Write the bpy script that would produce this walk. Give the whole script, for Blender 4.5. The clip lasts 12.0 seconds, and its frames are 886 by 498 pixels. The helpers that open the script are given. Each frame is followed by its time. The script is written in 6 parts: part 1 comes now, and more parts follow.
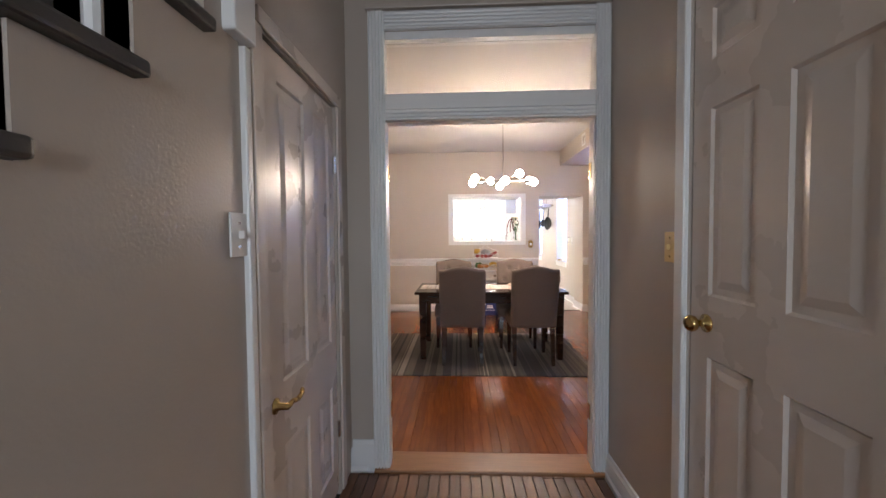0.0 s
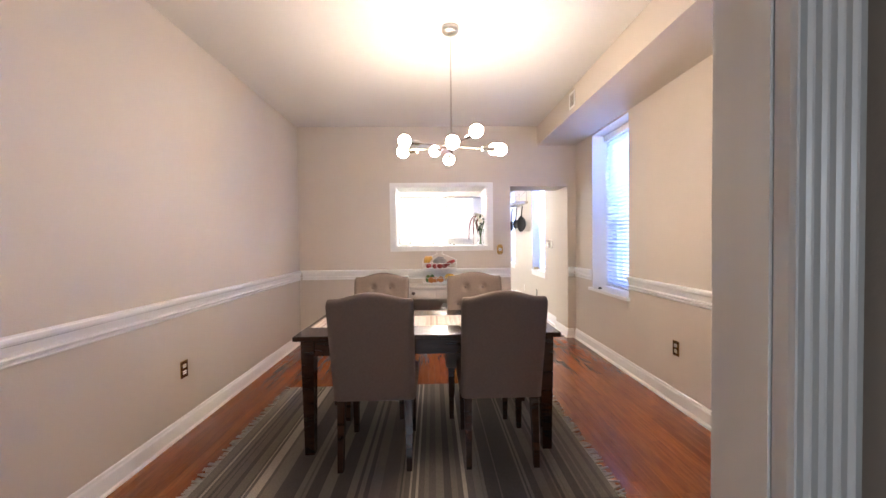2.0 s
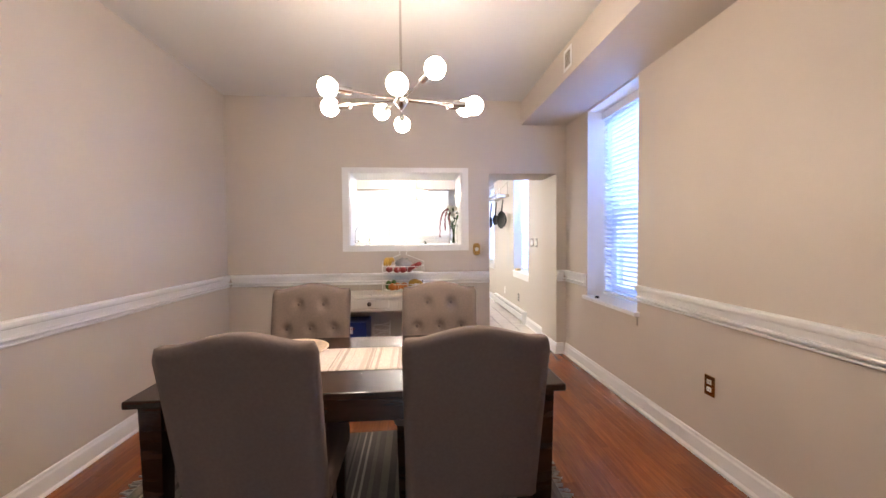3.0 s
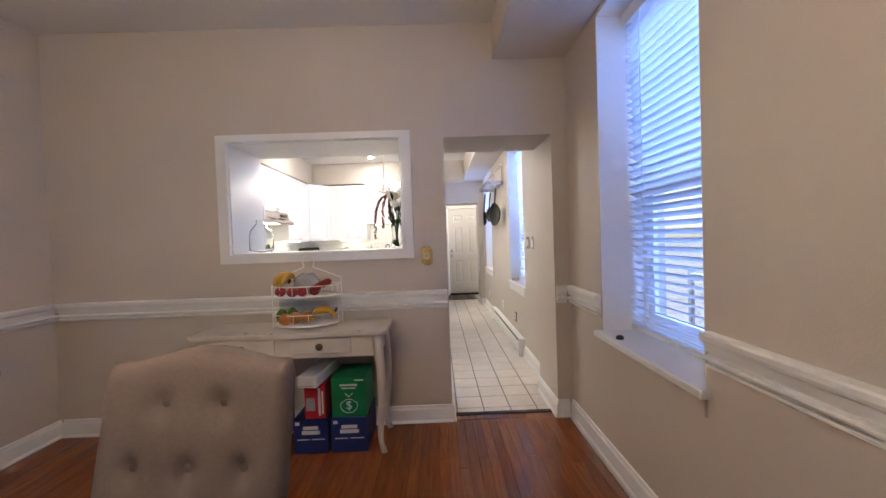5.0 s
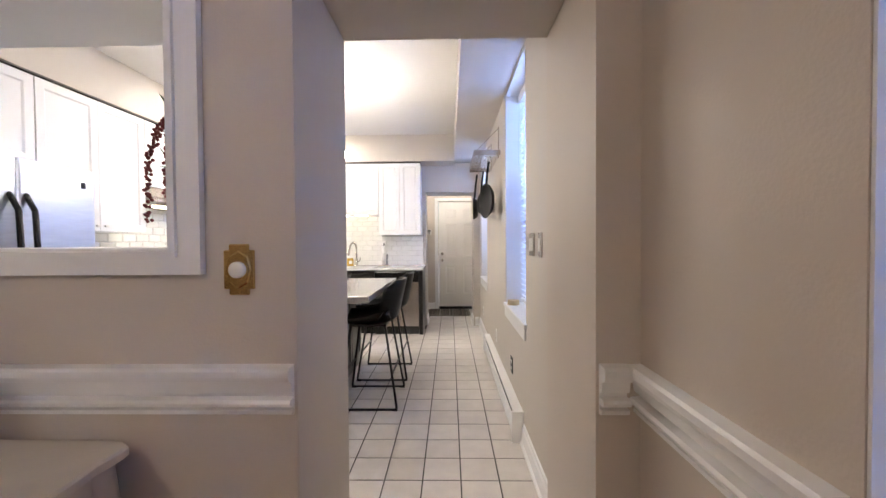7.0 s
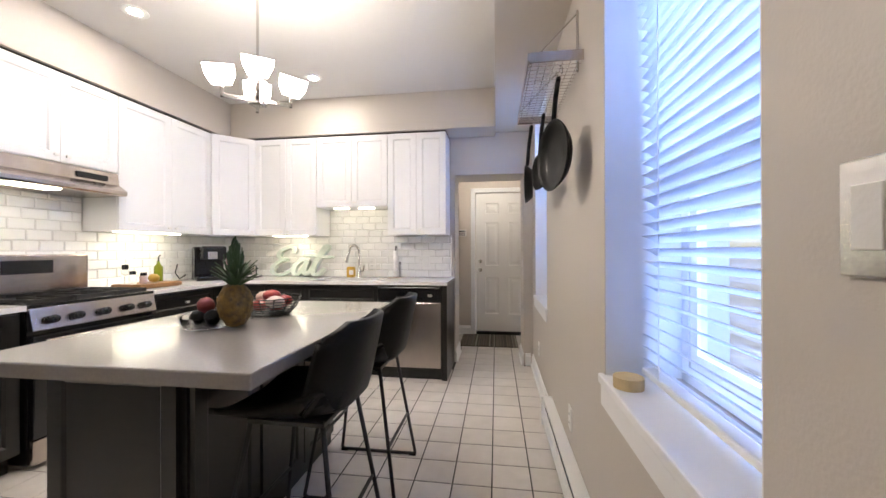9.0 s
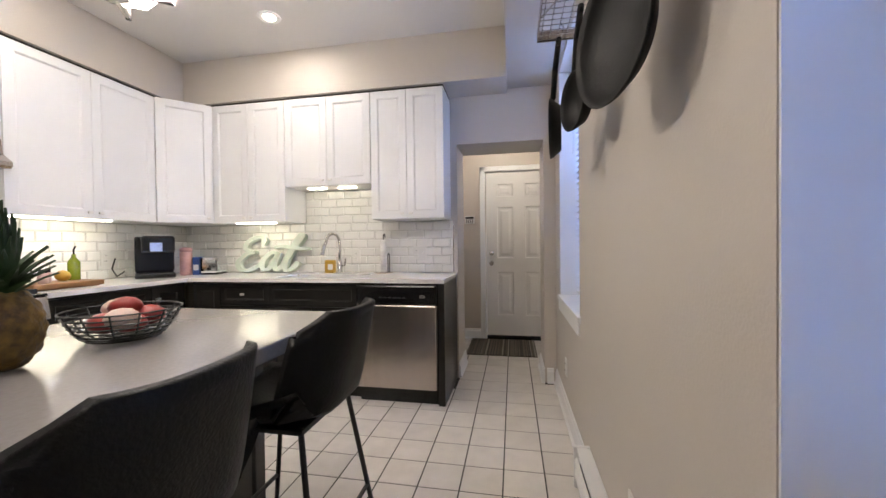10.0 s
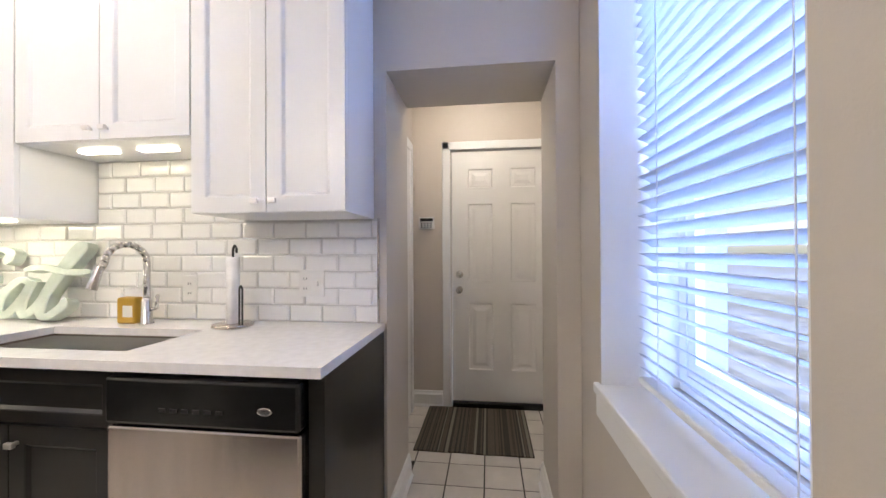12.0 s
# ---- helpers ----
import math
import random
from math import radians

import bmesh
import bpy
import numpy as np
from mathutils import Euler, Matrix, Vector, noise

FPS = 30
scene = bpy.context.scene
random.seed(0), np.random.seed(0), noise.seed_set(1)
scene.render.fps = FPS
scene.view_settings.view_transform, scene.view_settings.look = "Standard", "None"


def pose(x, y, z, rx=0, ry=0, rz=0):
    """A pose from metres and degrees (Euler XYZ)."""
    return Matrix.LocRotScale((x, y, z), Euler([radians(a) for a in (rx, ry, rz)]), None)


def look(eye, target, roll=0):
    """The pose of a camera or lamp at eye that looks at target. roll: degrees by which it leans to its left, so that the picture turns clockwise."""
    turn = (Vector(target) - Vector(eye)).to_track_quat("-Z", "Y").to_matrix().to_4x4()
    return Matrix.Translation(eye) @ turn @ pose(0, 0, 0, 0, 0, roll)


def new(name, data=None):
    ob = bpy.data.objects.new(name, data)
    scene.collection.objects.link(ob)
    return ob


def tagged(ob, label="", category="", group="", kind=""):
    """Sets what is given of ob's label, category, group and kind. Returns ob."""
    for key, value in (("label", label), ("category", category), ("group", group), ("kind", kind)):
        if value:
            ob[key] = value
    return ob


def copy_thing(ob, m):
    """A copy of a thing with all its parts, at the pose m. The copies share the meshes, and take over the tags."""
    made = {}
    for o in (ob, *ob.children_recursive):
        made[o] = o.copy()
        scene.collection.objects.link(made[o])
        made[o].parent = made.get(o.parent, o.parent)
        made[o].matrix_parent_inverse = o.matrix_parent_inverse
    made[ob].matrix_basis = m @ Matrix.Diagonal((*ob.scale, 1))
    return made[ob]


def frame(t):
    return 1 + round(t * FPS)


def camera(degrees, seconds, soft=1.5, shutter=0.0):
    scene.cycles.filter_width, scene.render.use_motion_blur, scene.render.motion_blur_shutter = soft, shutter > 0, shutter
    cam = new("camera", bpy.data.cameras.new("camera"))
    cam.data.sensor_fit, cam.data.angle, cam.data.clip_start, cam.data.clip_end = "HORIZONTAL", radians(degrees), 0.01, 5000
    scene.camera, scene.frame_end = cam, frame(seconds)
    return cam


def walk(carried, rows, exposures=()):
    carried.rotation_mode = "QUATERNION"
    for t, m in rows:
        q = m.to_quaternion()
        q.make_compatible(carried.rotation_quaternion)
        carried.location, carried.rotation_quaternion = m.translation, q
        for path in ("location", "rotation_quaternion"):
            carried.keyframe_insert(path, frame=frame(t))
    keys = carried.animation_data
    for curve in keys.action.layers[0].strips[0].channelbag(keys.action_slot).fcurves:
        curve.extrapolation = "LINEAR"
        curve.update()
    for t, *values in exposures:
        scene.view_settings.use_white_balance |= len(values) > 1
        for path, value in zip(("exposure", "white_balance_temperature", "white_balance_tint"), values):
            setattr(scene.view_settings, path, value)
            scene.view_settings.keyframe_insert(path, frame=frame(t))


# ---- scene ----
cam = camera(100.0, 12.0)
PATH = [
    (0, (0.2, -0.14, 1.354), (0.114, 1.856, 1.283), -0.5),
    (0.5, (0.295, 0.259, 1.335), (0.213, 2.257, 1.282), -0.4),
    (1, (0.394, 0.658, 1.327), (0.328, 2.657, 1.297), -0.6),
    (1.5, (0.487, 1.122, 1.344), (0.478, 3.121, 1.304), -0.7),
    (2, (0.575, 1.565, 1.321), (0.629, 3.564, 1.276), -0.7),
    (2.5, (0.666, 1.99, 1.309), (0.758, 3.987, 1.259), -0.6),
    (3, (0.764, 2.418, 1.328), (0.925, 4.411, 1.266), -0.5),
    (3.2, (0.822, 2.56, 1.333), (1.0, 4.551, 1.269), -0.7),
    (4.8, (1.495, 3.697, 1.303), (1.532, 5.697, 1.26), -2.0),
    (5, (1.546, 3.841, 1.301), (1.573, 5.841, 1.254), -2.0),
    (5.5, (1.719, 4.248, 1.287), (1.72, 6.247, 1.226), -1.8),
    (6, (1.859, 4.66, 1.287), (1.827, 6.658, 1.212), -1.5),
    (6.5, (1.926, 5.093, 1.282), (1.917, 7.092, 1.211), -0.4),
    (7, (2.007, 5.546, 1.262), (1.97, 7.546, 1.225), -0.4),
    (7.5, (2.049, 5.954, 1.25), (1.949, 7.95, 1.252), -0.1),
    (9.3, (2.105, 7.432, 1.2), (1.787, 9.407, 1.201), -0.3),
    (9.5, (2.129, 7.582, 1.189), (1.788, 9.553, 1.179), -0.4),
    (10, (2.115, 8.013, 1.163), (1.745, 9.979, 1.135), -0.7),
    (10.5, (2.117, 8.4, 1.181), (1.761, 10.367, 1.141), -1.0),
    (11, (2.12, 8.786, 1.209), (1.788, 10.758, 1.175), -0.8),
    (11.5, (2.095, 9.215, 1.226), (1.826, 11.196, 1.21), -0.3),
    (12, (2.087, 9.615, 1.224), (1.844, 11.6, 1.237), -0.3),
]
walk(cam, [(t, look(eye, target, roll)) for t, eye, target, roll in PATH], [(0.0, 1.95), (1.0, 2.0), (2.0, 1.98), (3.0, 1.8), (5.0, 1.02), (7.0, 1.0), (9.5, 0.48), (10.5, 0.30), (11.2, 0.47), (12.0, 0.62)])

# ---- world and light ----
world = bpy.data.worlds.new("sky")
scene.world = world
world.use_nodes = True
wn = world.node_tree.nodes
sky = wn.new("ShaderNodeTexSky")
sky.sky_type = "NISHITA"
sky.sun_disc = False
sky.sun_elevation = radians(62)
sky.sun_rotation = radians(264)
world.node_tree.links.new(sky.outputs[0], wn["Background"].inputs[0])
wn["Background"].inputs[1].default_value = 0.15


def area(name, at, to, w, h, watts, col):
    d = bpy.data.lights.new(name, "AREA")
    d.shape, d.size, d.size_y, d.energy, d.color = "RECTANGLE", w, h, watts, col
    ob = new(name, d)
    ob.matrix_world = look(at, to)
    return ob


DAY = (0.20, 0.39, 1.0)
WARM = (1.0, 0.80, 0.60)
for yc in (3.04, 5.57):
    area("window_light", (3.55, yc, 2.75), (2.7, yc, 1.5), 1.1, 1.1, 66, DAY)
for yc in (8.19, 10.55):
    area("window_light", (3.55, yc, 2.65), (2.7, yc, 1.45), 1.1, 1.1, 150, (0.28, 0.46, 1.0))
sun = bpy.data.lights.new("sun", "SUN")
sun.energy, sun.angle, sun.color = 2.2, radians(0.6), (1.0, 0.97, 0.93)
new("sun", sun).matrix_world = look((-4.6, 4.5, 9), (0, 5, 0))
area("front_door_light", (0.42, -2.95, 1.6), (-0.5, 0.6, 1.4), 0.7, 1.3, 11.0, (0.80, 0.88, 1.0))

# ---- materials ----
BEIGE = (0.56, 0.50, 0.437)


def mat(name, col, rough=0.5, metal=0.0, var=0.06, scale=6.0, bump=0.08, bscale=90.0, stretch=(1, 1, 1), col2=None, coat=0.0, rand=0.0, emit=0.0, trans=0.0, spec=0.5):
    m = bpy.data.materials.new(name)
    m.use_nodes = True
    nt = m.node_tree
    n, lk = nt.nodes, nt.links
    b = n["Principled BSDF"]
    b.inputs["Roughness"].default_value = rough
    b.inputs["Metallic"].default_value = metal
    b.inputs["Coat Weight"].default_value = coat
    b.inputs["Transmission Weight"].default_value = trans
    b.inputs["Specular IOR Level"].default_value = spec
    if emit:
        b.inputs["Emission Color"].default_value = (*col, 1)
        b.inputs["Emission Strength"].default_value = emit
    tc, mp, info = n.new("ShaderNodeTexCoord"), n.new("ShaderNodeMapping"), n.new("ShaderNodeObjectInfo")
    mp.inputs["Scale"].default_value = stretch
    add = n.new("ShaderNodeVectorMath")
    mul = n.new("ShaderNodeMath")
    mul.operation, mul.inputs[1].default_value = "MULTIPLY", 37.0
    lk.new(info.outputs["Random"], mul.inputs[0])
    lk.new(tc.outputs["Object"], add.inputs[0])
    lk.new(mul.outputs[0], add.inputs[1])
    lk.new(add.outputs[0], mp.inputs[0])
    nz = n.new("ShaderNodeTexNoise")
    nz.inputs["Scale"].default_value, nz.inputs["Detail"].default_value = scale, 6.0
    lk.new(mp.outputs[0], nz.inputs[0])
    ramp = n.new("ShaderNodeValToRGB")
    c2 = col2 or tuple(min(1, c * (1 + var)) for c in col)
    c1 = col if col2 else tuple(c * (1 - var) for c in col)
    ramp.color_ramp.elements[0].color, ramp.color_ramp.elements[1].color = (*c1, 1), (*c2, 1)
    ramp.color_ramp.elements[0].position, ramp.color_ramp.elements[1].position = 0.3, 0.7
    lk.new(nz.outputs[0], ramp.inputs[0])
    out = ramp.outputs[0]
    if rand:
        hsv = n.new("ShaderNodeHueSaturation")
        mr = n.new("ShaderNodeMapRange")
        mr.inputs["To Min"].default_value, mr.inputs["To Max"].default_value = 1 - rand, 1 + rand
        lk.new(info.outputs["Random"], mr.inputs[0])
        lk.new(mr.outputs[0], hsv.inputs["Value"])
        lk.new(out, hsv.inputs["Color"])
        out = hsv.outputs[0]
    lk.new(out, b.inputs["Base Color"])
    if bump:
        n2, bp = n.new("ShaderNodeTexNoise"), n.new("ShaderNodeBump")
        n2.inputs["Scale"].default_value, n2.inputs["Detail"].default_value = bscale, 4.0
        lk.new(mp.outputs[0], n2.inputs[0])
        bp.inputs["Strength"].default_value, bp.inputs["Distance"].default_value = bump, 0.01
        lk.new(n2.outputs[0], bp.inputs["Height"])
        lk.new(bp.outputs[0], b.inputs["Normal"])
        rr = n.new("ShaderNodeMapRange")
        rr.inputs["To Min"].default_value, rr.inputs["To Max"].default_value = max(0.02, rough * 0.85), min(1, rough * 1.15)
        lk.new(nz.outputs[0], rr.inputs[0])
        lk.new(rr.outputs[0], b.inputs["Roughness"])
    return m


def stripes(name, cols, rough, freq, across):
    """A woven cloth with stripes of uneven width across one axis."""
    m = mat(name, cols[0], rough, var=0.2, scale=60, bump=0.5, bscale=220)
    n, lk = m.node_tree.nodes, m.node_tree.links
    tc, sep = n.new("ShaderNodeTexCoord"), n.new("ShaderNodeSeparateXYZ")
    lk.new(tc.outputs["Object"], sep.inputs[0])
    nz = n.new("ShaderNodeTexNoise")
    nz.noise_dimensions = "1D"
    nz.inputs["Scale"].default_value, nz.inputs["Detail"].default_value = freq, 3.0
    lk.new(sep.outputs[across], nz.inputs["W"])
    ramp = n.new("ShaderNodeValToRGB")
    ramp.color_ramp.interpolation = "CONSTANT"
    el = ramp.color_ramp.elements
    for i, c in enumerate(cols):
        pos = 0.30 + 0.40 * i / len(cols)
        e = el[i] if i < 2 else el.new(pos)
        e.position, e.color = (0 if i == 0 else pos), (*c, 1)
    lk.new(nz.outputs[0], ramp.inputs[0])
    mixn = n.new("ShaderNodeMix")
    mixn.data_type, mixn.blend_type = "RGBA", "MULTIPLY"
    mixn.inputs[0].default_value = 0.6
    fine = n.new("ShaderNodeTexNoise")
    fine.inputs["Scale"].default_value = 140
    lk.new(tc.outputs["Object"], fine.inputs[0])
    lk.new(ramp.outputs[0], mixn.inputs[6])
    lk.new(fine.outputs[0], mixn.inputs[7])
    gain = n.new("ShaderNodeMix")
    gain.data_type, gain.blend_type = "RGBA", "MULTIPLY"
    gain.inputs[0].default_value = 1.0
    gain.inputs[7].default_value = (1.3, 1.3, 1.3, 1)
    lk.new(mixn.outputs[2], gain.inputs[6])
    lk.new(gain.outputs[2], n["Principled BSDF"].inputs["Base Color"])
    return m


M = {}
M["wall"] = mat("wall_paint", BEIGE, 0.55, var=0.03, scale=1.5, bump=0.10, bscale=140)
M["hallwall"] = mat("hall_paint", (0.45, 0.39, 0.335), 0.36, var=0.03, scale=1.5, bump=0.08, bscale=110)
M["kwall"] = mat("kitchen_paint", (0.545, 0.50, 0.445), 0.5, var=0.03, scale=1.5, bump=0.10, bscale=140)
M["ceil"] = mat("ceiling_paint", (0.67, 0.652, 0.627), 0.8, var=0.02, scale=1.2, bump=0.06)
M["trim"] = mat("white_gloss_paint", (0.78, 0.78, 0.77), 0.33, var=0.015, scale=2, bump=0.012, bscale=60)
M["door"] = mat("door_paint", (0.78, 0.765, 0.74), 0.32, var=0.03, scale=3, bump=0.06, bscale=50)
M["hdoor"] = mat("hall_door_paint", (0.62, 0.55, 0.49), 0.28, var=0.03, scale=3, bump=0.06, bscale=50)
M["stairpaint"] = mat("dark_stair_paint", (0.05, 0.045, 0.042), 0.4, var=0.2, scale=9)
M["plank"] = mat("oak_strip", (0.165, 0.042, 0.010), 0.20, var=0.2, scale=5, bump=0.04, bscale=30, stretch=(14, 1.0, 1), col2=(0.255, 0.076, 0.019), rand=0.2)
M["oldplank"] = mat("old_hall_board", (0.09, 0.035, 0.015), 0.4, var=0.2, scale=5, bump=0.12, bscale=30, stretch=(14, 1.0, 1), col2=(0.17, 0.07, 0.03), rand=0.3)
M["saddle"] = mat("oak_saddle", (0.27, 0.12, 0.045), 0.35, scale=5, bump=0.06, stretch=(1, 12, 1), col2=(0.36, 0.17, 0.07))
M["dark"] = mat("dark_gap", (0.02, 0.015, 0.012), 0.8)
M["tile"] = mat("floor_tile", (0.66, 0.62, 0.57), 0.22, var=0.06, scale=9, bump=0.05, bscale=25, rand=0.05)
M["grout"] = mat("dark_grout", (0.03, 0.026, 0.023), 0.9, var=0.3, scale=20)
M["subway"] = mat("subway_tile", (0.80, 0.79, 0.76), 0.10, var=0.02, scale=9, bump=0.02, bscale=14, rand=0.03, coat=0.3)
M["grout2"] = mat("pale_grout", (0.56, 0.55, 0.52), 0.85)
M["cab"] = mat("white_cabinet_paint", (0.80, 0.80, 0.80), 0.3, var=0.02, scale=3, bump=0.03, bscale=60)
M["dcab"] = mat("charcoal_cabinet", (0.013, 0.012, 0.011), 0.30, var=0.2, scale=5, bump=0.05, stretch=(1, 1, 6))
M["quartz"] = mat("white_quartz", (0.76, 0.75, 0.74), 0.12, var=0.05, scale=30, bump=0.0)
M["iquartz"] = mat("grey_quartz", (0.25, 0.236, 0.22), 0.17, var=0.05, scale=90, bump=0.0, spec=0.9)
M["steel"] = mat("brushed_steel", (0.52, 0.465, 0.425), 0.25, 1.0, var=0.07, scale=3, bump=0.05, bscale=5, stretch=(8, 8, 0.05))
M["fridge"] = mat("fridge_steel", (0.62, 0.64, 0.68), 0.30, 1.0, var=0.06, scale=8, bump=0.1, bscale=6, stretch=(1, 1, 8))
M["nickel"] = mat("nickel", (0.62, 0.60, 0.57), 0.22, 1.0, var=0.05, scale=30, bump=0.02)
M["satin"] = mat("satin_nickel", (0.80, 0.78, 0.75), 0.38, 1.0, var=0.04, scale=30, bump=0.02)
M["chrome"] = mat("polished_chrome", (0.8, 0.8, 0.8), 0.08, 1.0, var=0.02, bump=0)
M["brass"] = mat("brass", (0.62, 0.43, 0.17), 0.2, 1.0, var=0.15, scale=20, bump=0.03)
M["black"] = mat("black_plastic", (0.007, 0.007, 0.0075), 0.25, var=0.2, scale=12, bump=0.02)
M["iron"] = mat("black_iron", (0.015, 0.015, 0.015), 0.5, var=0.3, scale=20, bump=0.2)
M["leather"] = mat("dark_leather", (0.006, 0.0058, 0.0055), 0.45, var=0.35, scale=7, bump=0.2, bscale=140, spec=0.18)
M["dwood"] = mat("espresso_wood", (0.020, 0.009, 0.0055), 0.16, scale=4, bump=0.008, bscale=40, stretch=(1, 6, 6), col2=(0.034, 0.016, 0.010))
M["linen"] = mat("taupe_linen", (0.165, 0.126, 0.106), 0.9, var=0.07, scale=90, bump=0.25, bscale=380, spec=0.2)
# linen colour darkened to paint in the shade of the tufted dimples
M["button"] = mat("shaded_linen_button", (0.13, 0.10, 0.085), 0.9, var=0.1, scale=80, bump=0.3, spec=0.2)
M["rug"] = stripes("rug_weave", [(0.105, 0.088, 0.074), (0.15, 0.126, 0.104), (0.075, 0.066, 0.057), (0.18, 0.152, 0.123), (0.12, 0.102, 0.085), (0.40, 0.35, 0.285)], 0.95, 4.5, 0)
M["fringe"] = mat("rug_fringe", (0.36, 0.33, 0.28), 0.95, var=0.2, scale=40, bump=0.3)
M["mat"] = stripes("mat_weave", [(0.075, 0.060, 0.045), (0.12, 0.10, 0.075), (0.05, 0.042, 0.035), (0.26, 0.235, 0.19)], 0.95, 22.0, 0)
M["runner"] = stripes("runner_weave", [(0.62, 0.53, 0.45), (0.72, 0.65, 0.57), (0.50, 0.41, 0.34)], 0.9, 30.0, 0)
M["straw"] = mat("straw_weave", (0.58, 0.46, 0.34), 0.85, var=0.25, scale=70, bump=0.6, bscale=160)
M["shabby"] = mat("distressed_white_paint", (0.62, 0.57, 0.50), 0.5, var=0.08, scale=5, bump=0.12, bscale=40)
M["worn"] = mat("worn_wood_chip", (0.10, 0.065, 0.045), 0.7, var=0.3, scale=30)
M["blind"] = mat("blind_slat", (0.76, 0.77, 0.80), 0.4, var=0.03, scale=4, bump=0.05, bscale=40)
M["wire"] = mat("white_wire", (0.78, 0.77, 0.74), 0.35, var=0.03)
M["ivory"] = mat("ivory_plastic", (0.80, 0.60, 0.26), 0.35, var=0.05)
M["plastic"] = mat("white_plastic", (0.74, 0.73, 0.70), 0.35, var=0.03)

# slats let a part of the daylight through
bn = M["blind"].node_tree
tl, mx = bn.nodes.new("ShaderNodeBsdfTranslucent"), bn.nodes.new("ShaderNodeMixShader")
tl.inputs[0].default_value = (0.80, 0.82, 0.86, 1)
mx.inputs[0].default_value = 0.35
bn.links.new(bn.nodes["Principled BSDF"].outputs[0], mx.inputs[1])
bn.links.new(tl.outputs[0], mx.inputs[2])
bn.links.new(mx.outputs[0], bn.nodes["Material Output"].inputs["Surface"])
M["bowl"] = mat("lit_bowl", (1.0, 0.92, 0.82), 0.3, emit=38.0, bump=0)
M["bulb"] = mat("lit_bulb", (1.0, 0.82, 0.665), 0.3, emit=42.0, bump=0)
M["shade"] = mat("lit_glass_shade", (1.0, 0.90, 0.81), 0.3, emit=44.0, bump=0)
M["strip"] = mat("lit_strip", (1.0, 0.91, 0.70), 0.3, emit=13.0, bump=0)
M["down"] = mat("lit_downlight", (1.0, 0.90, 0.81), 0.3, emit=470.0, bump=0)
M["brick"] = mat("brick_red", (0.22, 0.09, 0.06), 0.9, var=0.2, scale=8, bump=0.3, rand=0.25)
M["ground"] = mat("yard_ground", (0.36, 0.35, 0.33), 0.9, var=0.3, scale=3, bump=0.3)
M["pan"] = mat("pan_black", (0.006, 0.006, 0.006), 0.5, 0.0, var=0.3, scale=14, bump=0.08, spec=0.22)


def glass(name, col, rough=0.0, bump=0.0, stretch=(1, 1, 1), bscale=40):
    m = mat(name, col, rough, var=0.0, bump=bump, bscale=bscale, stretch=stretch, trans=1.0)
    m.node_tree.nodes["Principled BSDF"].inputs["IOR"].default_value = 1.45
    return m


M["pane"] = glass("window_glass", (0.97, 0.98, 1.0))
M["reed"] = glass("reeded_glass", (0.95, 0.93, 0.88), 0.15, 0.6, (1, 0.001, 0.001), 60)
M["clear"] = glass("clear_glass", (0.96, 0.98, 0.98))
M["clear"].node_tree.nodes["Principled BSDF"].inputs["IOR"].default_value = 1.07


# ---- building helpers ----
def part(name, bm, material, parent=None, label="", smooth=False):
    me = bpy.data.meshes.new(name)
    bmesh.ops.recalc_face_normals(bm, faces=bm.faces)
    bm.to_mesh(me)
    bm.free()
    me.materials.append(material)
    if smooth:
        for p in me.polygons:
            p.use_smooth = True
    ob = new(name, me)
    ob.parent = parent
    if label:
        tagged(ob, label)
    return ob


def thing(name, label, category, at=(0, 0, 0), turn=0, group="", kind=""):
    ob = new(name)
    ob.empty_display_size = 0.1
    ob.matrix_world = pose(*at, 0, 0, turn)
    return tagged(ob, label, category, group, kind)


def setting(name, bm, material, label="", category=""):
    return tagged(part(name, bm, material), label, category, "", "structure")


def bx(bm, x0, x1, y0, y1, z0, z1, bev=0.0, m=None):
    vs = [bm.verts.new((x, y, z)) for x in (x0, x1) for y in (y0, y1) for z in (z0, z1)]
    fs = [bm.faces.new([vs[i] for i in f]) for f in ((0, 1, 3, 2), (4, 6, 7, 5), (0, 4, 5, 1), (2, 3, 7, 6), (0, 2, 6, 4), (1, 5, 7, 3))]
    if m:
        bmesh.ops.transform(bm, matrix=m, verts=vs)
    if bev:
        es = list({e for f in fs for e in f.edges})
        bmesh.ops.bevel(bm, geom=es, offset=bev, segments=2, affect="EDGES", profile=0.5)
    return bm


def B(*a, **k):
    return bx(bmesh.new(), *a, **k)


def rod(bm, a, b, r, n=10, r2=None):
    a, b = Vector(a), Vector(b)
    d = b - a
    m = Matrix.Translation((a + b) / 2) @ d.to_track_quat("Z", "Y").to_matrix().to_4x4()
    bmesh.ops.create_cone(bm, cap_ends=True, segments=n, radius1=r, radius2=r if r2 is None else r2, depth=d.length, matrix=m)
    return bm


def rods(pts, r, n=8, closed=False):
    bm = bmesh.new()
    pairs = list(zip(pts, pts[1:])) + ([(pts[-1], pts[0])] if closed else [])
    for a, b in pairs:
        rod(bm, a, b, r, n)
    for p in pts:
        bmesh.ops.create_icosphere(bm, subdivisions=1, radius=r, matrix=Matrix.Translation(p))
    return bm


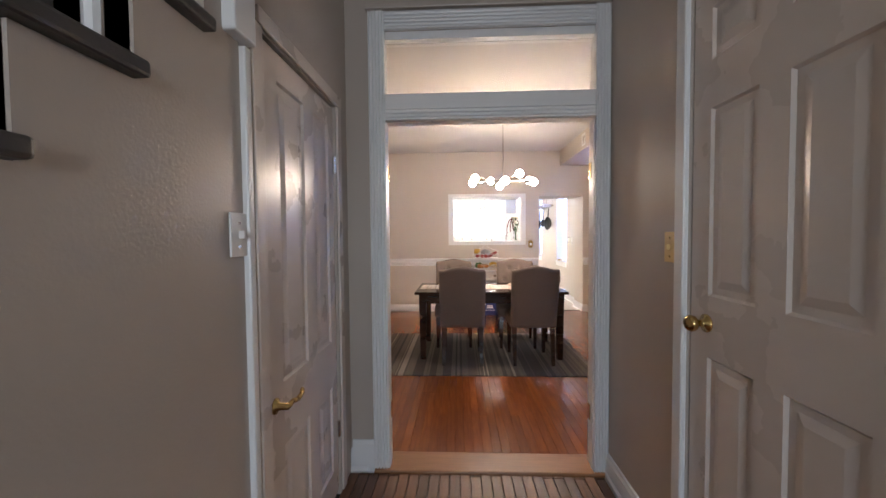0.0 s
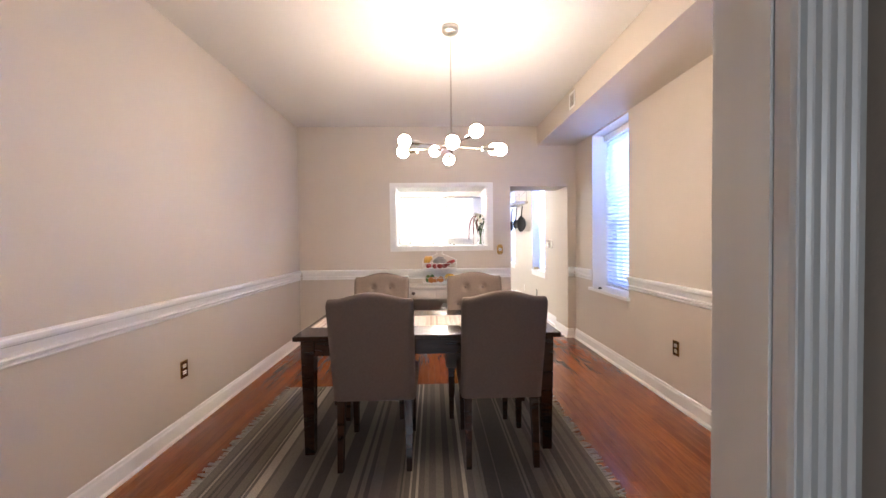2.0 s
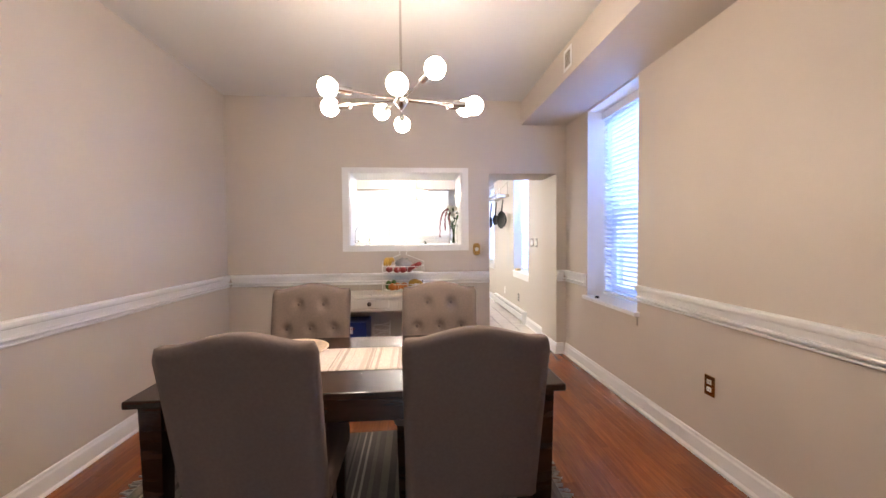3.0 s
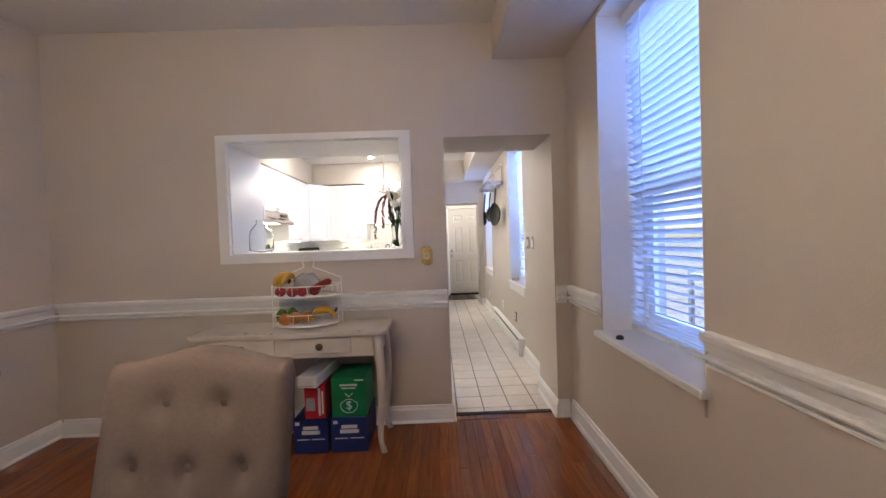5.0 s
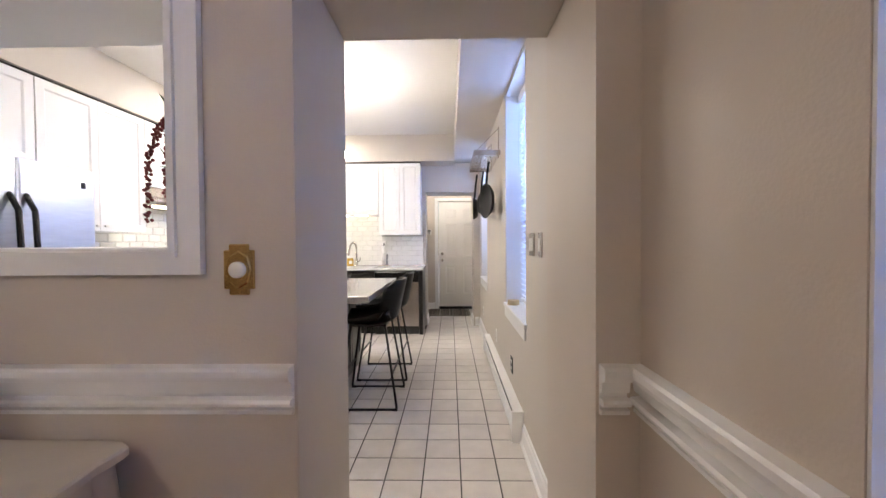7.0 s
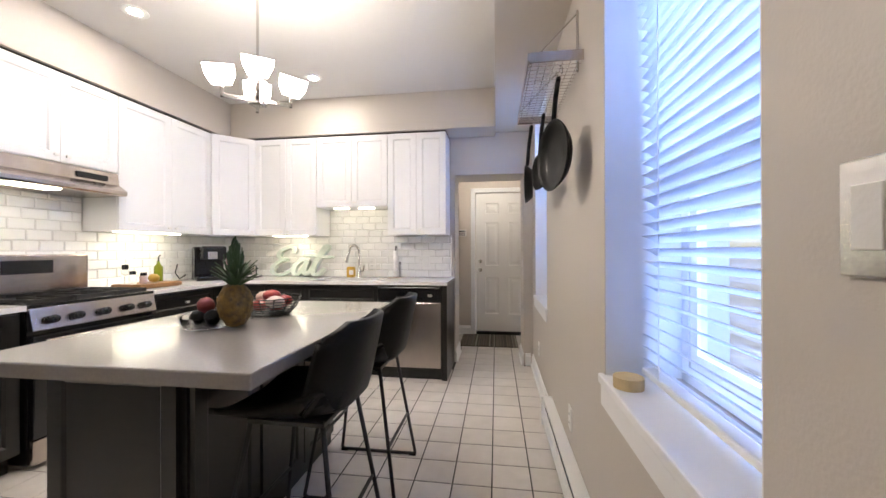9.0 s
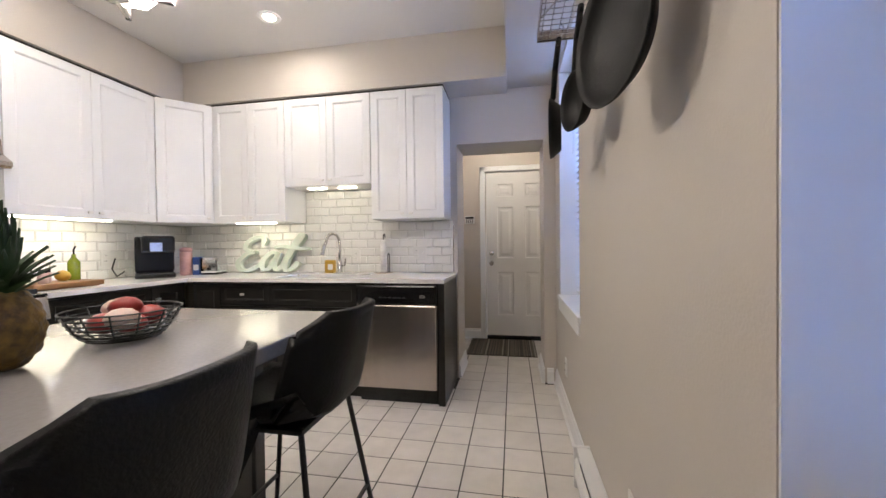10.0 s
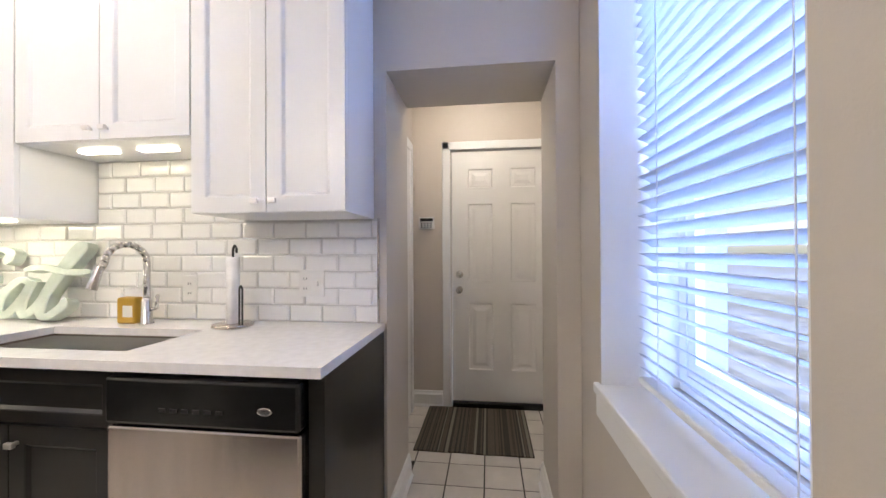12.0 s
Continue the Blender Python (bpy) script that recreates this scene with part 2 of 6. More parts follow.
def lathe(prof, n=24, m=None):
    """A solid of revolution about z from (radius, height) pairs."""
    bm = bmesh.new()
    rings = []
    for r, z in prof:
        rings.append([bm.verts.new((max(r, 1e-4) * math.cos(2 * math.pi * i / n), max(r, 1e-4) * math.sin(2 * math.pi * i / n), z)) for i in range(n)])
    for a, b in zip(rings, rings[1:]):
        for i in range(n):
            bm.faces.new((a[i], a[(i + 1) % n], b[(i + 1) % n], b[i]))
    bm.faces.new(rings[0][::-1])
    bm.faces.new(rings[-1])
    if m:
        bmesh.ops.transform(bm, matrix=m, verts=bm.verts)
    return bm


def ball(c, r, sc=(1, 1, 1), sub=2, bm=None):
    bm = bm or bmesh.new()
    bmesh.ops.create_icosphere(bm, subdivisions=sub, radius=r, matrix=Matrix.Translation(c) @ Matrix.Diagonal((*sc, 1)))
    return bm


def extrude(prof, a, b, normal):
    """A moulding from a to b (points on the wall at z = 0); prof: (distance out, height)."""
    bm = bmesh.new()
    a, b, n = Vector(a), Vector(b), Vector(normal)
    rows = [[bm.verts.new(p + n * d + Vector((0, 0, z))) for d, z in prof] for p in (a, b)]
    k = len(prof)
    for i in range(k):
        bm.faces.new((rows[0][i], rows[0][(i + 1) % k], rows[1][(i + 1) % k], rows[1][i]))
    bm.faces.new(rows[0])
    bm.faces.new(rows[1][::-1])
    return bm


def slab(axis, lo, hi, u0, u1, v0, v1, holes=()):
    """A wall or slab across one axis with rectangular holes (u0, u1, v0, v1) through it. axis x: u=y v=z; y: u=x v=z; z: u=x v=y."""
    us = sorted({u0, u1, *[h[i] for h in holes for i in (0, 1)]})
    vs = sorted({v0, v1, *[h[i] for h in holes for i in (2, 3)]})
    us, vs = [u for u in us if u0 <= u <= u1], [v for v in vs if v0 <= v <= v1]

    def solid(i, j):
        if not (0 <= i < len(us) - 1 and 0 <= j < len(vs) - 1):
            return False
        u, v = (us[i] + us[i + 1]) / 2, (vs[j] + vs[j + 1]) / 2
        return not any(h[0] < u < h[1] and h[2] < v < h[3] for h in holes)
    bm, cache = bmesh.new(), {}

    def vert(i, j, w):
        if (i, j, w) not in cache:
            u, v, d = us[i], vs[j], (lo, hi)[w]
            cache[i, j, w] = bm.verts.new({"x": (d, u, v), "y": (u, d, v), "z": (u, v, d)}[axis])
        return cache[i, j, w]
    for i in range(len(us) - 1):
        for j in range(len(vs) - 1):
            if not solid(i, j):
                continue
            for w in (0, 1):
                bm.faces.new([vert(i, j, w), vert(i + 1, j, w), vert(i + 1, j + 1, w), vert(i, j + 1, w)])
            for di, dj, e in ((-1, 0, ((i, j), (i, j + 1))), (1, 0, ((i + 1, j), (i + 1, j + 1))), (0, -1, ((i, j), (i + 1, j))), (0, 1, ((i, j + 1), (i + 1, j + 1)))):
                if not solid(i + di, j + dj):
                    (a, b), (c, d) = e
                    bm.faces.new([vert(a, b, 0), vert(c, d, 0), vert(c, d, 1), vert(a, b, 1)])
    return bm


def panel_door(thing_, material, w, h, panels, th=0.035, sink=0.009, bev=0.022):
    """A door leaf in the xz plane, front face at y = 0 looking to -y; each sunk and raised panel (x0, x1, z0, z1) is a part of the leaf."""
    base = slab("y", 0.0, th * 0.5, 0, w, 0, h, panels)
    bx(base, 0, w, th * 0.5, th, 0, h)
    leaf = part("door_leaf", base, material, thing_)
    for x0, x1, z0, z1 in panels:
        pb_, rings = bmesh.new(), []
        for d, y in ((0, 0.0), (0.008, sink), (0.008 + bev, sink), (0.012 + 2 * bev, sink * 0.25)):
            rings.append([pb_.verts.new(c) for c in ((x0 + d, y, z0 + d), (x1 - d, y, z0 + d), (x1 - d, y, z1 - d), (x0 + d, y, z1 - d))])
        for a, b in zip(rings, rings[1:]):
            for k in range(4):
                pb_.faces.new((a[k], a[(k + 1) % 4], b[(k + 1) % 4], b[k]))
        pb_.faces.new(rings[-1])
        part("panel", pb_, material, leaf)
    return leaf


def turned(bm, m):
    bmesh.ops.transform(bm, matrix=m, verts=bm.verts)
    return bm


def board(pts, fn, c0, c1):
    bm = bmesh.new()
    rows = [[bm.verts.new(fn(u, o, c)) for u, o in pts] for c in (c0, c1)]
    k = len(pts)
    for i in range(k):
        bm.faces.new((rows[0][i], rows[0][(i + 1) % k], rows[1][(i + 1) % k], rows[1][i]))
    bm.faces.new(rows[0])
    bm.faces.new(rows[1][::-1])
    return bm

# ---- large structure ----
CEIL = 2.824
W1, W2 = (5.15, 5.985), (2.62, 3.465)
K1, K2 = (7.80, 8.59), (10.105, 10.945)
SILL, TOP = 0.735, 2.55
KSILL, KTOP = 0.76, 2.44

setting("floor_subfloor", slab("z", -0.25, -0.022, -1.6, 3.0, -3.2, 12.9), M["dark"], "dark subfloor under the boards and tiles", "floor")
setting("ceiling_hall", slab("z", CEIL, CEIL + 0.15, -1.6, 2.6, -3.1, 2.06), M["ceil"], "plain white painted hall ceiling", "ceiling")
setting("ceiling_dining", slab("z", CEIL, CEIL + 0.15, -1.4, 2.87, 2.06, 6.7), M["ceil"], "smooth white painted dining room ceiling", "ceiling")
setting("ceiling_kitchen", slab("z", 2.80, 2.95, -1.4, 2.87, 6.7, 11.4), M["ceil"], "smooth white painted kitchen ceiling", "ceiling")
setting("ceiling_vestibule", slab("z", 2.45, 2.6, 1.2, 2.87, 11.4, 12.75), M["ceil"], "plain white vestibule ceiling", "ceiling")

setting("wall_dining_west", slab("x", -1.38, -1.18, 2.06, 6.5, 0 - 0.1, CEIL), M["wall"], "warm greige painted plaster wall", "wall")
setting("wall_dining_east", slab("x", 2.49, 2.87, 1.9, 6.73, -0.1, CEIL, [(*W1, SILL, TOP), (*W2, SILL, TOP)]), M["wall"], "warm greige painted wall with two deep windows", "wall")
setting("wall_middle", slab("y", 6.495, 6.968, -1.38, 2.49, -0.1, CEIL, [(0.09, 1.30, 1.243, 2.035), (1.61, 2.377, -0.1, 2.03)]), M["wall"], "greige wall with a pass-through and a doorway", "wall")
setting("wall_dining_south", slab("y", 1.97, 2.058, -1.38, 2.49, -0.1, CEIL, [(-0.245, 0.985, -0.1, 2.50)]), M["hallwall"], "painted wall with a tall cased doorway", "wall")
setting("soffit_dining", slab("x", 1.975, 2.488, 2.06, 6.493, 2.565, CEIL - 0.003), M["wall"], "boxed duct soffit painted as the walls", "soffit")
setting("wall_kitchen_east", slab("x", 2.465, 2.87, 6.732, 11.5, -0.1, 2.82, [(*K1, KSILL, KTOP), (*K2, KSILL, KTOP)]), M["kwall"], "pale greige kitchen wall with two deep windows", "wall")
setting("wall_kitchen_west", slab("x", -1.29, -1.09, 6.97, 11.4, -0.1, 2.82), M["kwall"], "pale greige kitchen wall behind the cabinets", "wall")
setting("wall_kitchen_north", slab("y", 11.197, 11.62, -1.29, 2.463, -0.1, 2.82, [(1.645, 2.367, -0.1, 2.015)]), M["kwall"], "pale greige kitchen wall with a doorway", "wall")
setting("soffit_kitchen", slab("x", 2.08, 2.463, 6.97, 11.195, 2.455, 2.798), M["kwall"], "boxed soffit along the kitchen window wall", "soffit")
setting("bulkhead_north", slab("y", 10.868, 11.195, -1.088, 2.078, 2.418, 2.798), M["kwall"], "painted bulkhead above the wall cabinets", "soffit")
setting("bulkhead_west", slab("x", -1.088, -0.762, 6.97, 10.866, 2.418, 2.798), M["kwall"], "painted bulkhead above the wall cabinets", "soffit")
setting("wall_vestibule_west", slab("x", 1.30, 1.484, 11.622, 12.7, -0.1, 2.6), M["wall"], "greige vestibule wall", "wall")
setting("wall_vestibule_east", slab("x", 2.60, 2.87, 11.502, 12.7, -0.1, 2.6), M["wall"], "greige vestibule wall", "wall")
setting("wall_vestibule_north", slab("y", 12.545, 12.7, 1.484, 2.60, -0.1, 2.6, [(1.79, 2.59, -0.1, 2.025)]), M["wall"], "greige wall around the back door", "wall")

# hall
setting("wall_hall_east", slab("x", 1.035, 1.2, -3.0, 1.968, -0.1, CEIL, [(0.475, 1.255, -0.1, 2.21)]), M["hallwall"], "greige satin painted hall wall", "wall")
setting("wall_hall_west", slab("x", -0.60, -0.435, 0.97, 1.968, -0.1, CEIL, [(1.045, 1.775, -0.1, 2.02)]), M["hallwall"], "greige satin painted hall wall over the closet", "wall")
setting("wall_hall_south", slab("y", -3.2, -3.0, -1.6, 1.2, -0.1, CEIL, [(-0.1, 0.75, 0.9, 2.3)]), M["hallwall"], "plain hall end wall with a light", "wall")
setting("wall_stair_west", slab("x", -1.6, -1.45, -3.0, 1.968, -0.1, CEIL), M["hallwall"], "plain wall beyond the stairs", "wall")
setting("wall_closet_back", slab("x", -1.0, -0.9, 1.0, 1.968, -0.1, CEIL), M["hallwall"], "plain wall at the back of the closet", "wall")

# stairs rising along the hall
stairs = thing("staircase", "dark-nosed staircase rising behind a plain hall wall", "staircase", kind="structure")
for i in range(9):
    z, y = 0.29 + 0.202 * i, -1.10 + 0.21 * i
    if y > 0.95:
        break
    part("tread", B(-1.44, -0.405, y - 0.03, min(y + 0.215, 0.965), z - 0.035, z, bev=0.008), M["stairpaint"], stairs, "dark painted tread with rounded nosing")
    part("riser", B(-1.44, -0.445, y, y + 0.02, z - 0.2, z - 0.036), M["stairpaint"], stairs)
    for k in (0.05, 0.16):
        if y + k < 0.9:
            part("baluster", rods([(-0.47, y + k, z), (-0.47, y + k, z + 0.85)], 0.016), M["trim"], stairs, "white turned baluster")
steps = [(-2.99, -0.02), (-2.99, 0.02), (-1.10, 0.02)]
for i in range(10):
    z, y = 0.29 + 0.202 * i - 0.036, -1.10 + 0.21 * i
    steps += [(y, z), (min(y + 0.21, 0.936), z)]
    if y + 0.21 > 0.936:
        break
steps += [(0.936, -0.02)]
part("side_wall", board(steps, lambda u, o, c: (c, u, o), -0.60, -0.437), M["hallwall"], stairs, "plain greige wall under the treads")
part("rail_end", B(-0.52, -0.40, 0.86, 0.97, 1.92, 2.6, bev=0.008), M["trim"], stairs, "white painted newel box")
tagged(part("corner_bead", B(-0.60, -0.418, 0.936, 0.968, -0.02, 1.915, bev=0.006), M["trim"]), "white painted corner trim of the hall wall", "trim", "", "structure")

# ---- trim ----
RAIL = [(0.0, 0.822), (0.010, 0.822), (0.018, 0.827), (0.018, 0.836), (0.003, 0.838), (0.003, 0.847), (0.026, 0.849), (0.030, 0.857), (0.026, 0.865), (0.003, 0.867), (0.003, 0.879), (0.017, 0.881), (0.021, 0.908), (0.034, 0.914), (0.038, 0.926), (0.038, 0.941), (0.032, 0.948), (0.0, 0.950)]
BASE = [(0.0, -0.02), (0.028, -0.02), (0.028, 0.006), (0.018, 0.020), (0.016, 0.092), (0.010, 0.104), (0.008, 0.118), (0.0, 0.122)]


def run(name, prof, a, b, n, label, category):
    setting(name, extrude(prof, (*a, 0), (*b, 0), (*n, 0)), M["trim"], label, category)


RL, BL = "white moulded chair rail on the wall", "white painted baseboard with a shoe moulding"
for a, b, n in [((-1.18, 2.06), (-1.18, 6.495), (1, 0)), ((-1.14, 6.495), (1.602, 6.495), (0, -1)), ((2.385, 6.495), (2.455, 6.495), (0, -1)),
                ((2.49, 6.495), (2.49, 6.0), (-1, 0)), ((2.49, 5.13), (2.49, 3.485), (-1, 0)), ((2.49, 2.6), (2.49, 2.06), (-1, 0)), ((-1.14, 2.06), (-0.32, 2.06), (0, 1)), ((1.06, 2.06), (2.45, 2.06), (0, 1))]:
    run("chair_rail", RAIL, a, b, n, RL, "chair rail")
for a, b, n in [((-1.18, 2.06), (-1.18, 6.495), (1, 0)), ((-1.15, 6.495), (1.61, 6.495), (0, -1)), ((2.377, 6.495), (2.46, 6.495), (0, -1)), ((2.49, 6.495), (2.49, 2.06), (-1, 0)),
                ((-1.15, 2.06), (-0.32, 2.06), (0, 1)), ((1.06, 2.06), (2.46, 2.06), (0, 1)), ((1.61, 6.47), (1.61, 6.99), (1, 0)), ((2.377, 6.47), (2.377, 6.967), (-1, 0)),
                ((2.465, 6.97), (2.465, 7.86), (-1, 0)), ((2.465, 9.86), (2.465, 11.19), (-1, 0)), ((2.385, 11.197), (2.44, 11.197), (0, -1)), ((2.367, 11.175), (2.367, 11.62), (-1, 0)), ((1.645, 11.197), (1.645, 11.62), (1, 0)),
                ((1.484, 12.545), (1.722, 12.545), (0, -1)), ((1.484, 11.63), (1.484, 11.75), (1, 0)), ((-0.435, 1.968), (-0.33, 1.968), (0, -1)), ((1.035, 1.968), (1.035, 1.35), (-1, 0))]:
    run("baseboard", BASE, a, b, n, BL, "baseboard")
setting("baseboard", extrude([(0, -0.02), (0.018, -0.02), (0.016, 0.15), (0.008, 0.17), (0, 0.172)], (-0.425, 1.968, 0), (-0.285, 1.968, 0), (0, -1, 0)), M["trim"], "tall white hall baseboard beside the casing", "baseboard")


# fluted casing of the hall doorway with its transom
def fluted(u0, u1, n=5):
    """Cross-section of a fluted board as (across, out) pairs."""
    pts, w = [(u0, 0.0), (u0, 0.018)], (u1 - u0) / n
    for i in range(n):
        a = u0 + i * w
        pts += [(a + 0.12 * w, 0.024), (a + 0.30 * w, 0.024), (a + 0.42 * w, 0.012), (a + 0.72 * w, 0.012), (a + 0.88 * w, 0.022)]
    return pts + [(u1, 0.018), (u1, 0.0)]


door1 = thing("door_1", "white fluted doorway casing with a reeded glass transom", "doorway", kind="structure")
yf = 1.968
part("side_casing", board(fluted(-0.300, -0.208), lambda u, o, c: (u, yf - o, c), 0.0, 2.62), M["trim"], door1)
part("side_casing", board(fluted(0.953, 1.034), lambda u, o, c: (u, yf - o, c), 0.0, 2.62), M["trim"], door1)
part("head_casing", board(fluted(2.50, 2.60, 5), lambda u, o, c: (c, yf - o - 0.002, u), -0.207, 0.952), M["trim"], door1)
part("cap", B(-0.312, 1.0345, yf - 0.04, yf, 2.605, 2.64, bev=0.006), M["hallwall"], door1)
part("transom_bar", B(-0.2122, 0.9552, yf - 0.012, 2.058, 2.065, 2.15, bev=0.004), M["trim"], door1)
part("transom_casing", board(fluted(2.0, 2.065, 3), lambda u, o, c: (c, yf - o - 0.002, u), -0.207, 0.952), M["trim"], door1)
part("jamb", B(-0.244, -0.2125, yf + 0.001, 2.062, 0, 2.5), M["trim"], door1)
part("jamb", B(0.9555, 0.984, yf + 0.001, 2.062, 0, 2.5), M["trim"], door1)
part("head_jamb", B(-0.2122, 0.9552, yf + 0.004, 2.060, 2.455, 2.499), M["trim"], door1)
part("head_jamb", B(-0.2122, 0.9552, yf + 0.004, 2.057, 2.0, 2.064), M["trim"], door1)
part("door_stop", B(-0.2125, -0.207, yf + 0.002, 2.00, 0.012, 2.0), M["trim"], door1)
part("door_stop", B(0.950, 0.955, yf + 0.002, 2.00, 0.012, 2.0), M["trim"], door1)
part("transom_glass", B(-0.2122, 0.9552, 2.02, 2.026, 2.15, 2.455), M["reed"], door1, "reeded clear glass transom").visible_shadow = False
for x, s in ((-0.2125, 1), (0.9555, -1)):
    for z in (0.32, 1.72):
        part("hinge", B(min(x, x + 0.004 * s), max(x, x + 0.004 * s), 2.022, 2.06, z - 0.045, z + 0.045), M["brass"], door1, "brass hinge leaf")
for x0, x1 in ((-0.31, -0.245), (0.985, 1.05)):
    part("dining_casing", B(x0, x1, 2.059, 2.078, 0, 2.6, bev=0.005), M["trim"], door1)
part("dining_casing", B(-0.245, 0.985, 2.059, 2.078, 2.5, 2.6, bev=0.005), M["trim"], door1)
tagged(part("threshold", B(-0.297, 1.03, 1.93, 2.125, -0.021, 0.012, bev=0.008), M["saddle"]), "wide oak saddle across the hall doorway", "threshold", "", "structure")
tagged(part("threshold", B(1.61, 2.377, 6.56, 6.605, -0.021, 0.006, bev=0.004), M["dwood"]), "dark wooden strip between boards and tiles", "threshold", "", "structure")


def window(name, x, y0, y1, z0, z1, label):
    """A deep-set double-hung window; x: the wall's face."""
    w = thing(name, label, "window", kind="structure")
    xa = x + 0.20
    lip = 0.018 if x < 2.48 else 0.042
    part("window_sill", B(x - lip, xa + 0.03, y0 - 0.03, y1 + 0.03, z0 - 0.028, z0 + 0.006, bev=0.006), M["trim"], w, "white painted deep window sill")
    part("apron", B(x - 0.012, x - 0.001, y0 - 0.01, y1 + 0.01, z0 - 0.10, z0 - 0.028), M["trim"] if x < 2.48 else M["wall"], w)
    f = slab("x", xa + 0.05, xa + 0.11, y0, y1, z0 + 0.006, z1, [(y0 + 0.05, y1 - 0.05, z0 + 0.06, z1 - 0.05)])
    part("window_frame", f, M["trim"], w)
    zm = z0 + 0.47 * (z1 - z0)
    for za, zb, off in ((z0 + 0.062, zm, 0.055), (zm - 0.03, z1 - 0.052, 0.085)):
        s = slab("x", xa + off, xa + off + 0.025, y0 + 0.052, y1 - 0.052, za, zb, [(y0 + 0.095, y1 - 0.095, za + 0.05, zb - 0.04)])
        sash = part("sash", s, M["trim"], w)
        pane = part("pane", B(xa + off + 0.010, xa + off + 0.014, y0 + 0.09, y1 - 0.09, za + 0.045, zb - 0.035), M["pane"], sash)
        pane.visible_shadow = False
    part("reveal", slab("x", x + 0.002, xa + 0.05, y0 + 0.001, y1 - 0.001, z0 + 0.007, z1 - 0.001, [(y0 + 0.006, y1 - 0.006, z0 - 1, z1 - 0.006)]), M["trim"], w)
    return w


def blind(x, y0, y1, z0, z1, label, tilt=28):
    b = thing("window_blind", label, "blind", (x, (y0 + y1) / 2, z0))
    L = (y1 - y0) / 2 - 0.012
    H = z1 - z0
    part("head_rail", B(-0.03, 0.03, -L, L, H - 0.05, H - 0.004, bev=0.004), M["trim"], b)
    part("valance", B(-0.042, -0.034, -L, L, H - 0.075, H - 0.004, bev=0.002), M["trim"], b)
    part("bottom_rail", B(-0.026, 0.026, -L, L, 0.012, 0.034, bev=0.006), M["trim"], b)
    pitch = 0.042
    n = int((H - 0.11) / pitch)
    rows = []
    for i in range(5):
        d = -0.025 + 0.0125 * i
        rows.append((d, 0.003 * (1 - (d / 0.025) ** 2)))
    pts = rows + [(d, h - 0.0022) for d, h in rows[::-1]]
    sl = board(pts, lambda u, o, c: (u, c, o), -L, L)
    me = part("slat", turned(sl, pose(0, 0, 0, 0, tilt, 0)), M["blind"], b)
    me.location = (0, 0, 0.055)
    for i in range(1, n):
        o = new("slat", me.data)
        o.parent, o.location = b, (0, 0, 0.055 + i * pitch)
        o.rotation_euler = (radians(random.uniform(-0.25, 0.25)), radians(random.uniform(-2, 2)), 0)
    for y in (-0.62 * L, 0.62 * L):
        part("ladder_cord", B(-0.028, -0.0265, y - 0.002, y + 0.002, 0.03, H - 0.05), M["trim"], b)
    part("tilt_wand", rods([(-0.045, L - 0.06, H - 0.06), (-0.05, L - 0.06, H - 0.62)], 0.004), M["clear"], b)
    return b


window("window_1", 2.49, *W1, SILL, TOP, "deep-set double-hung window with white reveal and sill")
window("window_2", 2.49, *W2, SILL, TOP, "deep-set double-hung window near the hall doorway")
window("window_3", 2.465, *K1, KSILL, KTOP, "deep-set kitchen window beside the pot rack")
window("window_4", 2.465, *K2, KSILL, KTOP, "deep-set kitchen window near the back doorway")
for (y0, y1), x, z0, z1, l in ((W1, 2.672, SILL, TOP, "white slatted blind lowered in the dining window"), (W2, 2.69, SILL, TOP, "white slatted blind lowered in the near dining window"),
                            (K1, 2.605, KSILL, KTOP, "white slatted blind lowered in the kitchen window"), (K2, 2.605, KSILL, KTOP, "white slatted blind lowered beside the kitchen doorway")):
    blind(x, y0 + 0.008, y1 - 0.008, z0 + 0.012, z1 - 0.008, l)

# pass-through trim
pt = thing("pass_through", "white picture-frame casing around the pass-through", "opening", kind="structure")
part("casing", slab("y", 6.473, 6.494, 0.015, 1.376, 1.184, 2.085, [(0.09, 1.30, 1.243, 2.035)]), M["trim"], pt)
part("bead", slab("y", 6.463, 6.474, 0.072, 1.318, 1.228, 2.052, [(0.09, 1.30, 1.243, 2.035)]), M["trim"], pt)
part("lining", slab("y", 6.495, 6.972, 0.0905, 1.2995, 1.2435, 2.0345, [(0.098, 1.292, 1.252, 2.027)]), M["trim"], pt)

# closed doors
def six(cols, rows):
    return [(*c, *r) for c in cols for r in rows]



bd = thing("door_back", "white six-panel back door closed in its casing", "door", (1.80, 12.555, 0.012), kind="structure")
panel_door(bd, M["door"], 0.78, 2.0, six(((0.13, 0.32), (0.46, 0.65)), ((0.28, 0.80), (0.97, 1.585), (1.71, 1.86))))
part("knob", lathe([(0.026, 0), (0.026, 0.006), (0.011, 0.01), (0.011, 0.03), (0.026, 0.04), (0.027, 0.055), (0.015, 0.064)], 20, pose(0.06, 0, 0.91, 90)), M["nickel"], bd, "round nickel knob", True)
part("deadbolt", lathe([(0.028, 0), (0.028, 0.012), (0.02, 0.018), (0.006, 0.02)], 20, pose(0.06, 0, 1.03, 90)), M["nickel"], bd, "nickel deadbolt", True)
part("door_sweep", B(0.0, 0.78, -0.045, 0.0, -0.008, 0.04, bev=0.012), M["black"], bd, "black draught sweep along the foot")
part("side_casing", B(-0.075, -0.012, -0.03, -0.011, -0.01, 2.075, bev=0.006), M["trim"], bd)
part("head_casing", B(-0.075, 0.79, -0.03, -0.011, 2.013, 2.075, bev=0.006), M["trim"], bd)

